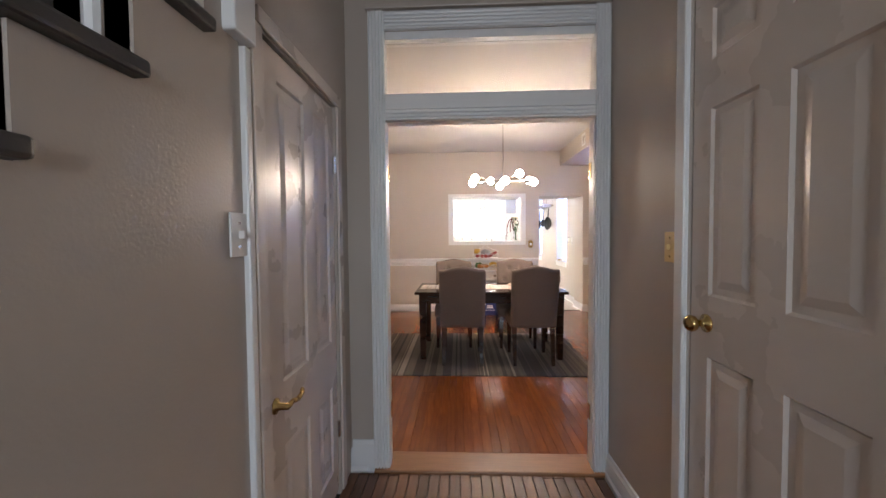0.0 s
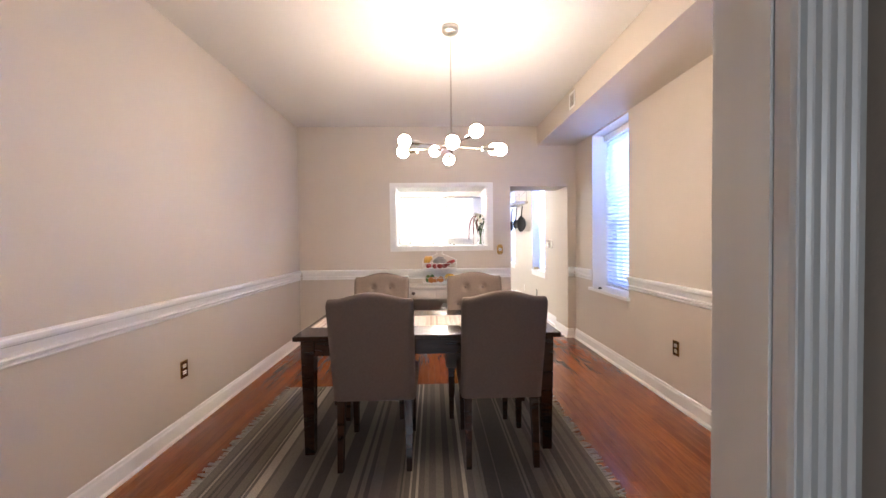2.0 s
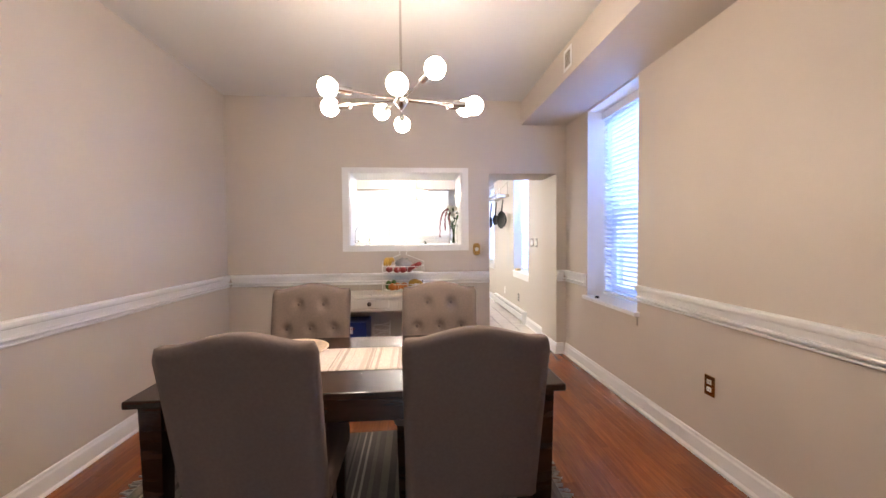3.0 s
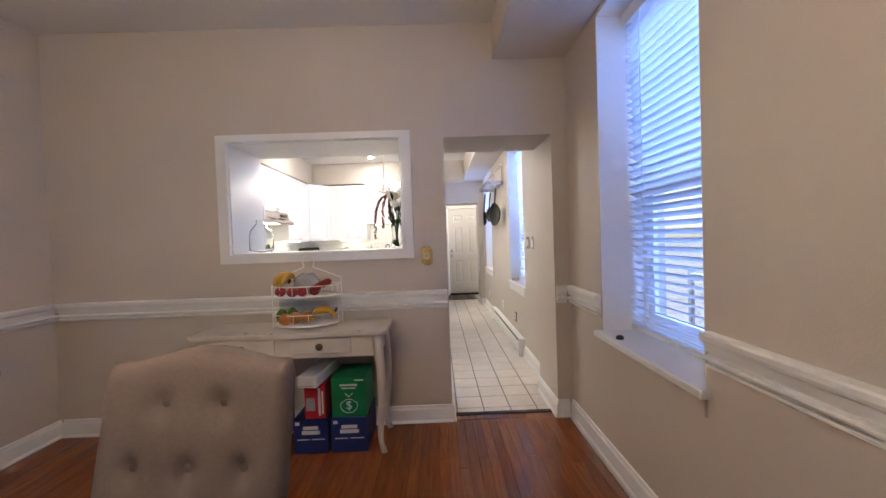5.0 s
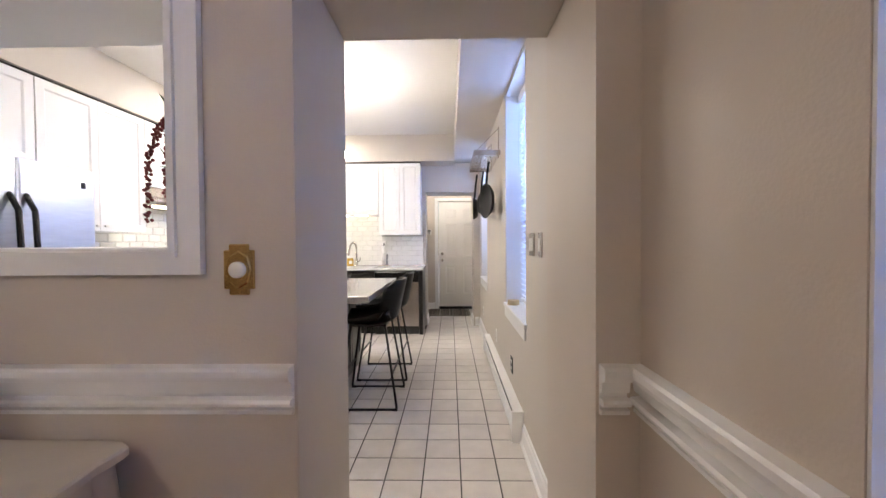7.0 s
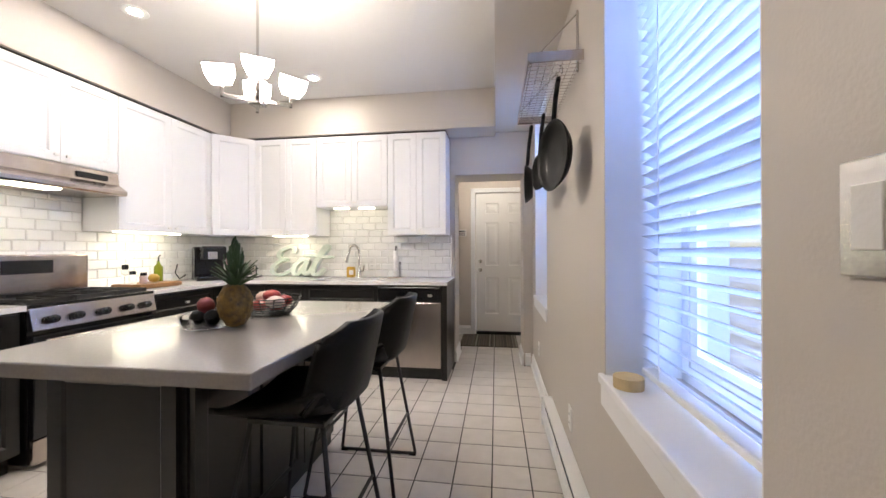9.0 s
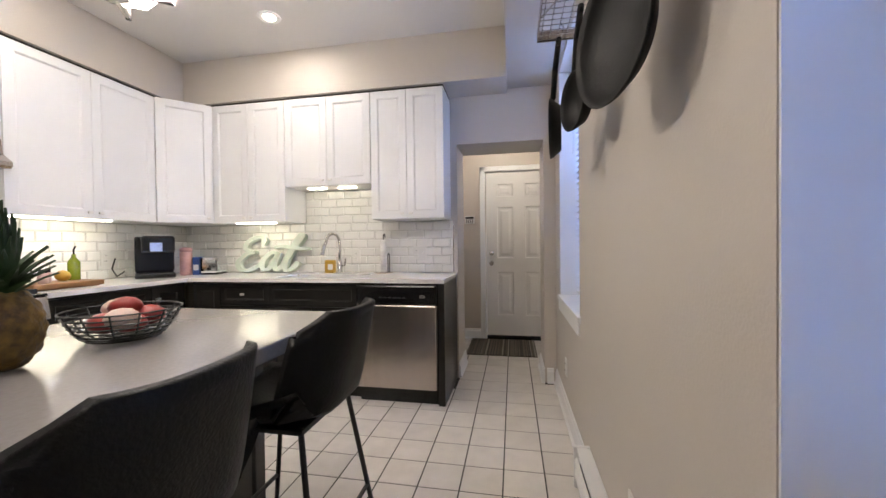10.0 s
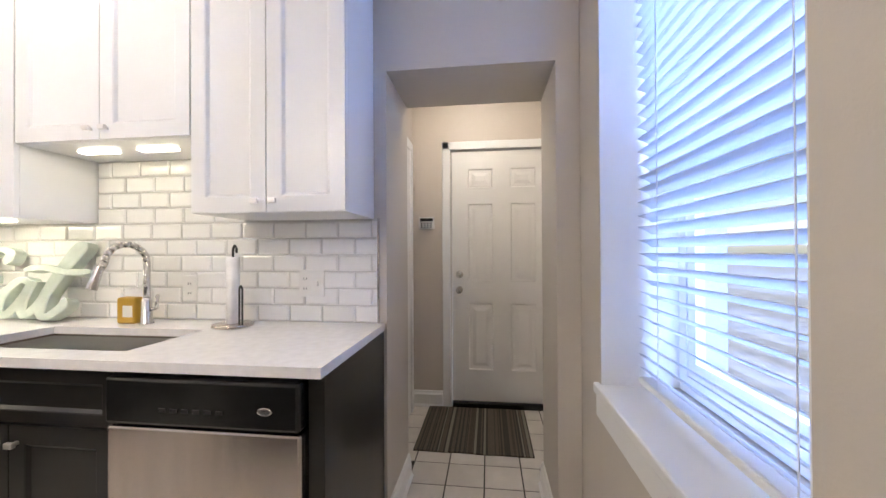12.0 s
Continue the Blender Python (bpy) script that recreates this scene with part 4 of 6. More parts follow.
def stool(at, label):
    s = thing("bar_stool", label, "stool", at, 0, "stools at the island")
    # bucket shell: seat and back in one, facing -x
    bm = bmesh.new()
    NU, NV = 16, 22
    vs = {}
    for layer, o in ((0, 0.0), (1, 0.022)):
        for i in range(NU + 1):
            u = -1 + 2 * i / NU
            for k in range(NV + 1):
                t = k / NV
                if t < 0.5:
                    q = t / 0.5
                    x, z = -0.22 + 0.36 * q, 0.655 - 0.02 * math.sin(q * math.pi)
                    nx, nz_ = 0, 1
                elif t < 0.64:
                    q = (t - 0.5) / 0.14
                    x, z = 0.14 + 0.075 * math.sin(q * math.pi / 2), 0.655 + 0.075 * (1 - math.cos(q * math.pi / 2))
                    nx, nz_ = -math.sin(q * math.pi / 2), math.cos(q * math.pi / 2)
                else:
                    q = (t - 0.64) / 0.36
                    x, z = 0.215 + 0.055 * q, 0.73 + 0.245 * q
                    nx, nz_ = -0.98, 0.2
                half = 0.225 if t < 0.55 else 0.225 - 0.035 * ((t - 0.55) / 0.45) ** 2
                lift = (0.05 + 0.10 * min(1, t * 1.6)) * abs(u) ** 3
                rim = 0.05 * max(0, abs(u) - 0.75) / 0.25 if t > 0.93 else 0
                if t < 0.55:
                    p = Vector((x, u * half, z + lift * 0.8))
                else:
                    p = Vector((x - lift * 0.75, u * half, z - rim))
                vs[layer, i, k] = bm.verts.new(p - Vector((nx, 0, nz_)) * o)
    for layer in (0, 1):
        for i in range(NU):
            for k in range(NV):
                bm.faces.new((vs[layer, i, k], vs[layer, i + 1, k], vs[layer, i + 1, k + 1], vs[layer, i, k + 1]))
    for i in range(NU):
        for k in (0, NV):
            bm.faces.new((vs[0, i, k], vs[0, i + 1, k], vs[1, i + 1, k], vs[1, i, k]))
    for k in range(NV):
        for i in (0, NU):
            bm.faces.new((vs[0, i, k], vs[0, i, k + 1], vs[1, i, k + 1], vs[1, i, k]))
    part("seat_shell", bm, M["leather"], s, "dark leather bucket seat with low back", True)
    for sy in (-1, 1):
        part("leg_loop", rods([(-0.12, sy * 0.15, 0.632), (-0.215, sy * 0.225, 0.02), (-0.205, sy * 0.227, 0.009), (0.225, sy * 0.227, 0.009), (0.235, sy * 0.225, 0.02), (0.14, sy * 0.15, 0.632)], 0.009), M["iron"], s, "black bent steel leg loop", True)
        for x in (-0.20, 0.22):
            part("foot_pad", B(x - 0.02, x + 0.02, sy * 0.227 - 0.011, sy * 0.227 + 0.011, 0.0, 0.012), M["black"], s)
    part("foot_rest", rods([(-0.177, -0.195, 0.26), (-0.177, 0.195, 0.26)], 0.008), M["iron"], s)
    part("foot_rest", rods([(0.197, -0.195, 0.26), (0.197, 0.195, 0.26)], 0.008), M["iron"], s)
    part("under_frame", B(-0.13, 0.15, -0.16, 0.16, 0.618, 0.634, bev=0.003), M["iron"], s)
    return s


s1 = stool((1.365, 8.53, 0.0), "dark leather bucket bar stool on a black sled base")
copy_thing(s1, pose(1.37, 9.13, 0.0, 0, 0, 0))

# range and hood on the west wall; built facing -y, turned to face +x
rg = thing("range_cooker", "stainless gas range with black grates and knobs", "range", (XW, 8.895, 0.0), 90)
part("body", B(0.003, 0.752, -0.62, -0.01, 0.03, 0.895), M["black"], rg)
part("oven_door", B(0.01, 0.745, -0.655, -0.622, 0.17, 0.74, bev=0.006), M["black"], rg, "black glass oven door")
part("oven_handle", rods([(0.06, -0.66, 0.71), (0.06, -0.70, 0.71), (0.695, -0.70, 0.71), (0.695, -0.66, 0.71)], 0.012), M["steel"], rg, "", True)
part("drawer_front", B(0.01, 0.745, -0.655, -0.622, 0.03, 0.165, bev=0.006), M["steel"], rg)
part("control_front", turned(B(0.003, 0.752, -0.02, 0.02, 0, 0.13, bev=0.005), pose(0, -0.645, 0.765, -12)), M["steel"], rg, "stainless control front")
for x in (0.09, 0.22, 0.375, 0.53, 0.66):
    part("control_knob", lathe([(0.024, 0), (0.024, 0.02), (0.02, 0.032), (0.004, 0.034)], 18, pose(x, -0.668, 0.825, 78)), M["black"], rg, "black control knob", True)
part("cooktop", B(0.003, 0.752, -0.64, -0.07, 0.896, 0.915, bev=0.004), M["black"], rg)
for x in (0.13, 0.375, 0.62):
    for k in range(3):
        part("grate_bar", B(x - 0.105 + k * 0.1, x - 0.095 + k * 0.1, -0.60, -0.12, 0.925, 0.94), M["iron"], rg)
    for y in (-0.60, -0.36, -0.13):
        part("grate_bar", B(x - 0.11, x + 0.11, y, y + 0.012, 0.916, 0.938), M["iron"], rg)
    for y in (-0.48, -0.24):
        part("burner", lathe([(0.05, 0.916), (0.05, 0.924), (0.03, 0.932), (0.004, 0.933)], 18, Matrix.Translation((x, y, 0))), M["iron"], rg, "", True)
bg = part("backguard", B(0.003, 0.752, -0.068, -0.005, 0.916, 1.19, bev=0.012), M["steel"], rg, "stainless backguard with a black display")
part("display", B(0.24, 0.52, -0.072, -0.068, 1.06, 1.15), M["black"], bg)

hd = thing("range_hood", "slim stainless range hood under the wall cabinet", "range hood", (XW, 8.897, 1.62), 90)
hb = bmesh.new()
pr = [(0.0, 0.0), (-0.40, 0.0), (-0.415, 0.012), (-0.415, 0.035), (-0.345, 0.085), (-0.332, 0.172), (0.0, 0.172)]
bm = board([(a, b) for a, b in pr], lambda u, o, c: (c, u, o), 0.002, 0.748)
part("body", bm, M["steel"], hd)
part("switch_panel", B(0.46, 0.66, -0.352, -0.336, 0.105, 0.14), M["black"], hd)
part("lamp", B(0.10, 0.36, -0.36, -0.24, -0.006, -0.001), M["strip"], hd, "lit hood lamp")

fr = thing("refrigerator", "stainless refrigerator with dark curved handles", "refrigerator", (XW, 7.09, 0.0), 90)
part("body", B(0.005, 0.895, -0.66, -0.02, 0.02, 1.745), M["fridge"], fr)
part("left_door", B(0.005, 0.447, -0.735, -0.665, 0.05, 1.745, bev=0.012), M["fridge"], fr)
part("right_door", B(0.453, 0.895, -0.735, -0.665, 0.05, 1.745, bev=0.012), M["fridge"], fr)
for x in (0.41, 0.49):
    part("handle", rods([(x, -0.735, 0.75), (x, -0.785, 0.82), (x, -0.80, 1.12), (x, -0.785, 1.45), (x, -0.735, 1.54)], 0.014), M["black"], fr, "dark curved handle", True)
part("badge", B(0.80, 0.83, -0.738, -0.735, 1.62, 1.66), M["black"], fr)

# pendant over the island
pl = thing("pendant_light", "brushed nickel pendant with four square frosted glass shades", "pendant light", (0.83, 9.02, 2.0))
part("canopy", lathe([(0.065, 0.798), (0.065, 0.78), (0.02, 0.765)], 24), M["nickel"], pl, "", True)
part("stem", rod(bmesh.new(), (0, 0, 0.03), (0, 0, 0.77), 0.007), M["nickel"], pl)
part("hub", B(-0.035, 0.035, -0.035, 0.035, -0.02, 0.12, bev=0.006), M["nickel"], pl)
for a in (35, 125, 215, 305):
    arm = part("arm", turned(bx(B(0.03, 0.17, -0.008, 0.008, 0.0, 0.018), 0.155, 0.172, -0.008, 0.008, 0.0, 0.075), pose(0, 0, 0, 0, 0, a)), M["nickel"], pl)
    sh = bmesh.new()
    bmesh.ops.create_cone(sh, cap_ends=True, segments=4, radius1=0.062, radius2=0.10, depth=0.06, matrix=pose(0.172, 0, 0.108, 0, 8, 0) @ pose(0, 0, 0, 0, 0, 45))
    part("shade", turned(sh, pose(0, 0, 0, 0, 0, a)), M["shade"], arm, "glowing frosted square glass shade")
for x, y in ((0.42, 10.42), (0.37, 8.1), (-0.28, 9.35)):
    dl = thing("recessed_downlight", "small recessed ceiling downlight, lit", "downlight", (x, y, 2.799), 0, "ceiling downlights")
    part("trim_ring", lathe([(0.05, -0.004), (0.075, -0.006), (0.078, -0.001), (0.05, 0.0)], 28), M["trim"], dl, "", True)
    part("lens", lathe([(0.048, -0.003), (0.03, -0.005), (0.002, -0.006)], 24), M["down"], dl)
for x0, x1, l in ((-0.28, 0.06, "lit strip light under the wall cabinet"),):
    tagged(part("under_cabinet_light", B(x0, x1, 10.90, 10.99, 1.360, 1.367), M["strip"]), l, "light")
tagged(part("under_cabinet_light", B(-0.92, -0.84, 9.75, 10.3, 1.360, 1.367), M["strip"]), "lit strip light under the west wall cabinet", "light")
for x0 in (0.36, 0.64):
    tagged(part("under_cabinet_light", B(x0, x0 + 0.16, 10.99, 11.03, 1.652, 1.659), M["strip"]), "lit strip light above the sink", "light")

# ---- fittings on walls ----


def plate(name, label, at, turn, w, h, material, toggles=(), kindof="switch", holes=()):
    """A wall plate in the xz plane looking to -y."""
    p = thing(name, label, kindof, at, turn)
    part("cover", B(-w / 2, w / 2, -0.007, 0.0, -h / 2, h / 2, bev=0.003), material, p)
    for x, z, a, b, m, d in toggles:
        part("toggle", B(x - a, x + a, -0.007 - d, -0.006, z - b, z + b, bev=0.0015), m, p)
    for x, z in holes:
        sk_ = part("socket", B(x - 0.016, x + 0.016, -0.0095, -0.006, z - 0.013, z + 0.013, bev=0.002), M["plastic"], p)
        for dx in (-0.006, 0.006):
            part("slot", B(x + dx - 0.001, x + dx + 0.001, -0.0105, -0.009, z - 0.005, z + 0.005), M["black"], sk_)
    return p


BR = "brass outlet plate with white sockets low on the wall"
two = ((0, 0.022), (0, -0.022))
plate("wall_outlet", BR, (-1.179, 4.195, 0.445), 90, 0.075, 0.12, M["brass"], kindof="outlet", holes=two)
plate("wall_outlet", BR, (2.489, 4.435, 0.448), -90, 0.075, 0.12, M["brass"], kindof="outlet", holes=two)
plate("wall_outlet", BR, (-0.365, 6.494, 0.438), 0, 0.075, 0.12, M["brass"], kindof="outlet", holes=two)
plate("dimmer_switch", "brass switch plate with a round white dimmer knob", (1.466, 6.494, 1.195), 0, 0.080, 0.100, M["brass"], [])
dk = bpy.data.objects["dimmer_switch"]
part("dimmer_knob", lathe([(0.021, 0.006), (0.021, 0.018), (0.018, 0.022), (0.004, 0.022)], 24, pose(0, 0, 0, 90)), M["plastic"], dk, "round white knob", True)
part("plate_tongue", B(-0.026, 0.026, -0.0072, 0.0, -0.0655, 0.0655, bev=0.003), M["brass"], dk)
part("plate_rise", lathe([(0.034, 0.006), (0.03, 0.0095), (0.004, 0.0096)], 8, pose(0, 0, 0, 90) @ Matrix.Diagonal((1, 1.5, 1, 1))), M["brass"], dk)
plate("light_switch", "white toggle switch plate on the hall wall", (-0.434, 0.90, 1.362), 90, 0.082, 0.125, M["plastic"], [(0, 0, 0.005, 0.011, M["plastic"], 0.016), (0, 0.034, 0.006, 0.003, M["nickel"], 0.001), (0, -0.034, 0.006, 0.003, M["nickel"], 0.001)])
plate("light_switch", "ivory toggle switch plate beside the hall door", (1.034, 1.357, 1.302), -90, 0.078, 0.12, M["ivory"], [(0, 0, 0.005, 0.011, M["ivory"], 0.014), (0, 0.036, 0.004, 0.004, M["brass"], 0.001), (0, -0.036, 0.004, 0.004, M["brass"], 0.001)])
plate("light_switch", "steel plated kitchen switch beside the doorway", (2.464, 7.42, 1.245), -90, 0.078, 0.125, M["nickel"], [(0, 0, 0.017, 0.034, M["plastic"], 0.004)])
plate("light_switch", "steel plated double kitchen switch on the wall", (2.464, 7.61, 1.245), -90, 0.12, 0.125, M["nickel"], [(-0.024, 0, 0.017, 0.034, M["plastic"], 0.004), (0.024, 0, 0.017, 0.034, M["plastic"], 0.004)])
plate("wall_outlet", "dark metal outlet plate above the baseboard heater", (2.464, 8.3, 0.35), -90, 0.075, 0.12, M["iron"], kindof="outlet", holes=two)
plate("wall_outlet", "white outlet plate on the kitchen wall", (2.464, 9.2, 0.34), -90, 0.075, 0.12, M["plastic"], kindof="outlet", holes=two)
plate("wall_outlet", "white outlet plate below the far kitchen window", (2.464, 10.62, 0.32), -90, 0.075, 0.12, M["plastic"], kindof="outlet", holes=two)
plate("wall_outlet", "white double outlet and switch plate on the backsplash", (1.31, 11.182, 1.085), 0, 0.118, 0.12, M["plastic"], [(0.028, 0, 0.005, 0.011, M["plastic"], 0.012)], "outlet", ((-0.028, 0.022), (-0.028, -0.022)))
plate("wall_outlet", "white outlet plate behind the faucet", (0.72, 11.182, 1.06), 0, 0.075, 0.12, M["plastic"], kindof="outlet", holes=two)
plate("wall_outlet", "white outlet plate beside the coffee maker", (-1.074, 10.42, 1.08), 90, 0.075, 0.12, M["plastic"], kindof="outlet", holes=two)

kp = thing("alarm_keypad", "white alarm keypad beside the back door", "keypad", (1.60, 12.544, 1.45))
part("case", B(-0.062, 0.062, -0.026, 0, -0.048, 0.048, bev=0.005), M["plastic"], kp)
part("display", B(-0.05, 0.05, -0.028, -0.025, 0.012, 0.036), M["black"], kp)
for i in range(4):
    for j in range(3):
        part("key", B(-0.045 + i * 0.024, -0.030 + i * 0.024, -0.029, -0.025, -0.04 + j * 0.016, -0.03 + j * 0.016), M["iron"], kp)

vt = thing("air_vent", "small slotted air grille on the soffit", "vent", (1.974, 5.235, 2.695), -90)
part("backing", B(-0.06, 0.06, -0.004, 0, -0.07, 0.07), M["black"], vt)
part("frame", slab("y", -0.010, -0.0045, -0.07, 0.07, -0.08, 0.08, [(-0.052, 0.052, -0.062, 0.062)]), M["trim"], vt)
for k in range(8):
    part("slat", B(-0.052, 0.052, -0.009, -0.0045, -0.058 + k * 0.0155, -0.052 + k * 0.0155), M["wall"], vt)

ht = thing("baseboard_heater", "white electric baseboard heater along the kitchen wall", "heater", (2.463, 8.86, 0.0))
part("back", B(-0.015, 0, -0.98, 0.98, 0.035, 0.19), M["trim"], ht)
part("cover", board([(-0.066, 0.05), (-0.07, 0.055), (-0.07, 0.135), (-0.06, 0.15), (-0.058, 0.148), (-0.062, 0.13), (-0.062, 0.05)], lambda u, o, c: (u, c, o), -0.98, 0.98), M["trim"], ht)
part("hood", board([(-0.015, 0.185), (-0.055, 0.185), (-0.062, 0.178), (-0.060, 0.192), (-0.015, 0.194)], lambda u, o, c: (u, c, o), -0.98, 0.98), M["trim"], ht)
part("fin_core", B(-0.05, -0.02, -0.96, 0.96, 0.075, 0.13), M["black"], ht)
for y in (-1.0, 0.98):
    part("end_cap", B(-0.073, 0, y, y + 0.02, 0.0, 0.196, bev=0.003), M["trim"], ht)

dm = thing("door_mat", "brown striped woven mat before the back door", "mat", (1.985, 12.19, 0.0))
mb = bmesh.new()
bmesh.ops.create_grid(mb, x_segments=40, y_segments=20, size=1, matrix=Matrix.Diagonal((0.365, 0.325, 1, 1)))
for v in mb.verts:
    v.co.z = 0.009 + 0.004 * noise.noise(v.co * 7)
    v.co.y += 0.012 * noise.noise(Vector((v.co.x * 5, 0, 1)))
geo = bmesh.ops.extrude_face_region(mb, geom=mb.faces[:])
for v in [g for g in geo["geom"] if isinstance(g, bmesh.types.BMVert)]:
    v.co.z = 0.0005
part("weave", mb, M["mat"], dm)
vl = thing("ceiling_lamp", "flush ceiling lamp lighting the vestibule", "ceiling lamp", (2.0, 11.95, 2.449))
part("base", lathe([(0.12, 0.0), (0.12, -0.02), (0.10, -0.024)], 28), M["nickel"], vl)
part("shade", lathe([(0.105, -0.024), (0.10, -0.05), (0.07, -0.075), (0.003, -0.085)], 28), M["bowl"], vl, "glowing glass bowl", True)
vc = thing("door_vestibule", "white casing of a side doorway in the vestibule", "doorway", (1.485, 11.72, 0), 90, kind="structure")
part("side_casing", B(0.0, 0.07, -0.022, -0.001, 0, 2.06, bev=0.005), M["trim"], vc)
part("side_casing", B(0.67, 0.74, -0.022, -0.001, 0, 2.06, bev=0.005), M["trim"], vc)
part("head_casing", B(0.07, 0.67, -0.022, -0.001, 1.99, 2.06, bev=0.005), M["trim"], vc)
part("door_leaf", B(0.07, 0.67, -0.012, -0.001, 0.005, 1.99), M["door"], vc)

# ---- things on and under the console ----
C = {}
for n, c, r in (("blue", (0.006, 0.018, 0.11), 0.4), ("green", (0.0, 0.16, 0.055), 0.45), ("red", (0.42, 0.012, 0.02), 0.45), ("whitecard", (0.62, 0.62, 0.62), 0.5), ("greycard", (0.25, 0.26, 0.30), 0.5),
                ("yellow", (0.46, 0.27, 0.025), 0.5), ("orange", (0.40, 0.14, 0.02), 0.5), ("redfruit", (0.24, 0.018, 0.015), 0.35), ("leafgreen", (0.05, 0.12, 0.02), 0.5), ("peel", (0.25, 0.13, 0.03), 0.6),
                ("mint", (0.52, 0.58, 0.51), 0.6), ("pink", (0.62, 0.36, 0.34), 0.5), ("navy", (0.02, 0.06, 0.22), 0.5), ("board", (0.26, 0.13, 0.05), 0.5), ("oil", (0.20, 0.25, 0.02), 0.1),
                ("cream", (0.70, 0.66, 0.55), 0.7), ("maroon", (0.15, 0.02, 0.02), 0.7), ("paper", (0.80, 0.79, 0.77), 0.9), ("tape", (0.55, 0.42, 0.22), 0.6), ("salt", (0.55, 0.40, 0.34), 0.6), ("darkgreen", (0.02, 0.05, 0.012), 0.5)):
    C[n] = mat(n + "_surface", c, r, var=0.12, scale=14, bump=0.08, bscale=60)


def carton(label, at, w, d, h, material, marks=(), turn=0):
    b = thing("carton", label, "box", at, turn, "cartons under the console")
    part("body", B(-w / 2, w / 2, -d / 2, d / 2, 0, h, bev=0.003), material, b)
    for x0, x1, z0, z1, m in marks:
        part("print", B(x0, x1, -d / 2 - 0.0012, -d / 2 - 0.0002, z0, z1), m, b)
    return b


W_ = C["whitecard"]


def brand_bars(w, h):
    return [(-0.22 * w, 0.22 * w, 0.70 * h, 0.80 * h, W_), (-0.26 * w, 0.26 * w, 0.56 * h, 0.67 * h, W_), (-0.40 * w, -0.05 * w, 0.40 * h, 0.43 * h, W_), (0.02 * w, 0.40 * w, 0.40 * h, 0.43 * h, W_), (-0.44 * w, -0.32 * w, 0.84 * h, 0.93 * h, W_)]


carton("blue drinks carton with white print on the floor", (0.955, 6.29, 0), 0.225, 0.30, 0.215, C["blue"], brand_bars(0.225, 0.215))
gb = carton("green trash-bag carton with a money bag print", (0.955, 6.29, 0.215), 0.215, 0.27, 0.25, C["green"], [(-0.055, 0.055, 0.195, 0.208, W_), (-0.045, 0.045, 0.178, 0.186, W_), (0.04, 0.095, 0.225, 0.235, W_)])
sackp = []
for k in range(24):
    a = 2 * math.pi * k / 24
    r = 0.048 * (1 + 0.10 * math.cos(2 * a)) * (1.0 if math.sin(a) < 0.3 else 0.80)
    sackp.append((r * math.cos(a), -0.1365, 0.075 + 1.1 * r * math.sin(a)))
part("sack_outline", rods(sackp, 0.0022, 5, True), W_, gb)
part("sack_neck", rods([(-0.022, -0.1365, 0.15), (0, -0.1365, 0.128), (0.024, -0.1365, 0.15)], 0.0025, 5), W_, gb)


def lettering(name, text, size, material, m, parent=None, depth=0.001, shear=0.0, bevel=0.0):
    cu = bpy.data.curves.new(name, "FONT")
    cu.body, cu.size, cu.extrude, cu.shear, cu.bevel_depth = text, size, depth, shear, bevel
    cu.align_x = "CENTER"
    tmp = bpy.data.objects.new(name, cu)
    me = bpy.data.meshes.new_from_object(tmp)
    bpy.data.objects.remove(tmp)
    me.transform(m)
    me.materials.clear()
    me.materials.append(material)
    ob = new(name, me)
    ob.parent = parent
    return ob


lettering("lettering", "$", 0.075, W_, pose(0, -0.1362, 0.050, 90), gb)
carton("blue drinks carton with white print on the floor", (0.715, 6.29, 0), 0.215, 0.30, 0.215, C["blue"], brand_bars(0.215, 0.215))
carton("red carton with a pale label panel", (0.745, 6.28, 0.215), 0.13, 0.26, 0.215, C["red"], [(-0.055, 0.0, 0.05, 0.13, C["greycard"]), (0.02, 0.035, 0.02, 0.19, W_), (0.042, 0.052, 0.03, 0.17, W_)])
carton("long white carton lying on the red one", (0.74, 6.27, 0.431), 0.12, 0.36, 0.07, C["whitecard"], [(-0.05, 0.04, 0.01, 0.015, C["greycard"])], -6)
wc = carton("white drinks carton standing on end", (0.42, 6.29, 0), 0.15, 0.32, 0.255, C["whitecard"], [(-0.06, 0.055, 0.19, 0.215, C["maroon"]), (-0.03, 0.06, 0.165, 0.18, C["greycard"]), (-0.06, -0.05, 0.02, 0.13, C["greycard"]), (-0.045, -0.036, 0.03, 0.12, C["greycard"])])
part("side_panel", B(0.0752, 0.0765, -0.155, 0.155, 0.01, 0.245), C["navy"], wc)
for z, t_ in ((0.0, 4), (0.245, -3)):
    bc = carton("blue drinks carton stacked with torn hand hole", (0.165, 6.30, z), 0.27, 0.30, 0.243, C["blue"], brand_bars(0.27, 0.243) if z == 0 else [(-0.10, 0.0, 0.13, 0.20, W_), (-0.07, 0.02, 0.17, 0.19, C["maroon"]), (-0.12, -0.03, 0.03, 0.04, W_)], t_)
wr = thing("wire_rack", "white wire dish rack lying on the carton", "wire rack", (0.43, 6.25, 0.256))
for k in range(9):
    y = -0.12 + k * 0.035
    part("wire", rods([(-0.08, y, 0.005), (-0.085, y, 0.06 + 0.10 * (k % 2)), (0.085, y + 0.03, 0.08 + 0.10 * (k % 3) / 2), (0.08, y, 0.005)], 0.0022, 5), M["wire"], wr)
for k in range(5):
    part("wire", rods([(-0.08 + k * 0.04, -0.13, 0.004), (-0.08 + k * 0.04, 0.17, 0.004)], 0.0022, 5), M["wire"], wr)
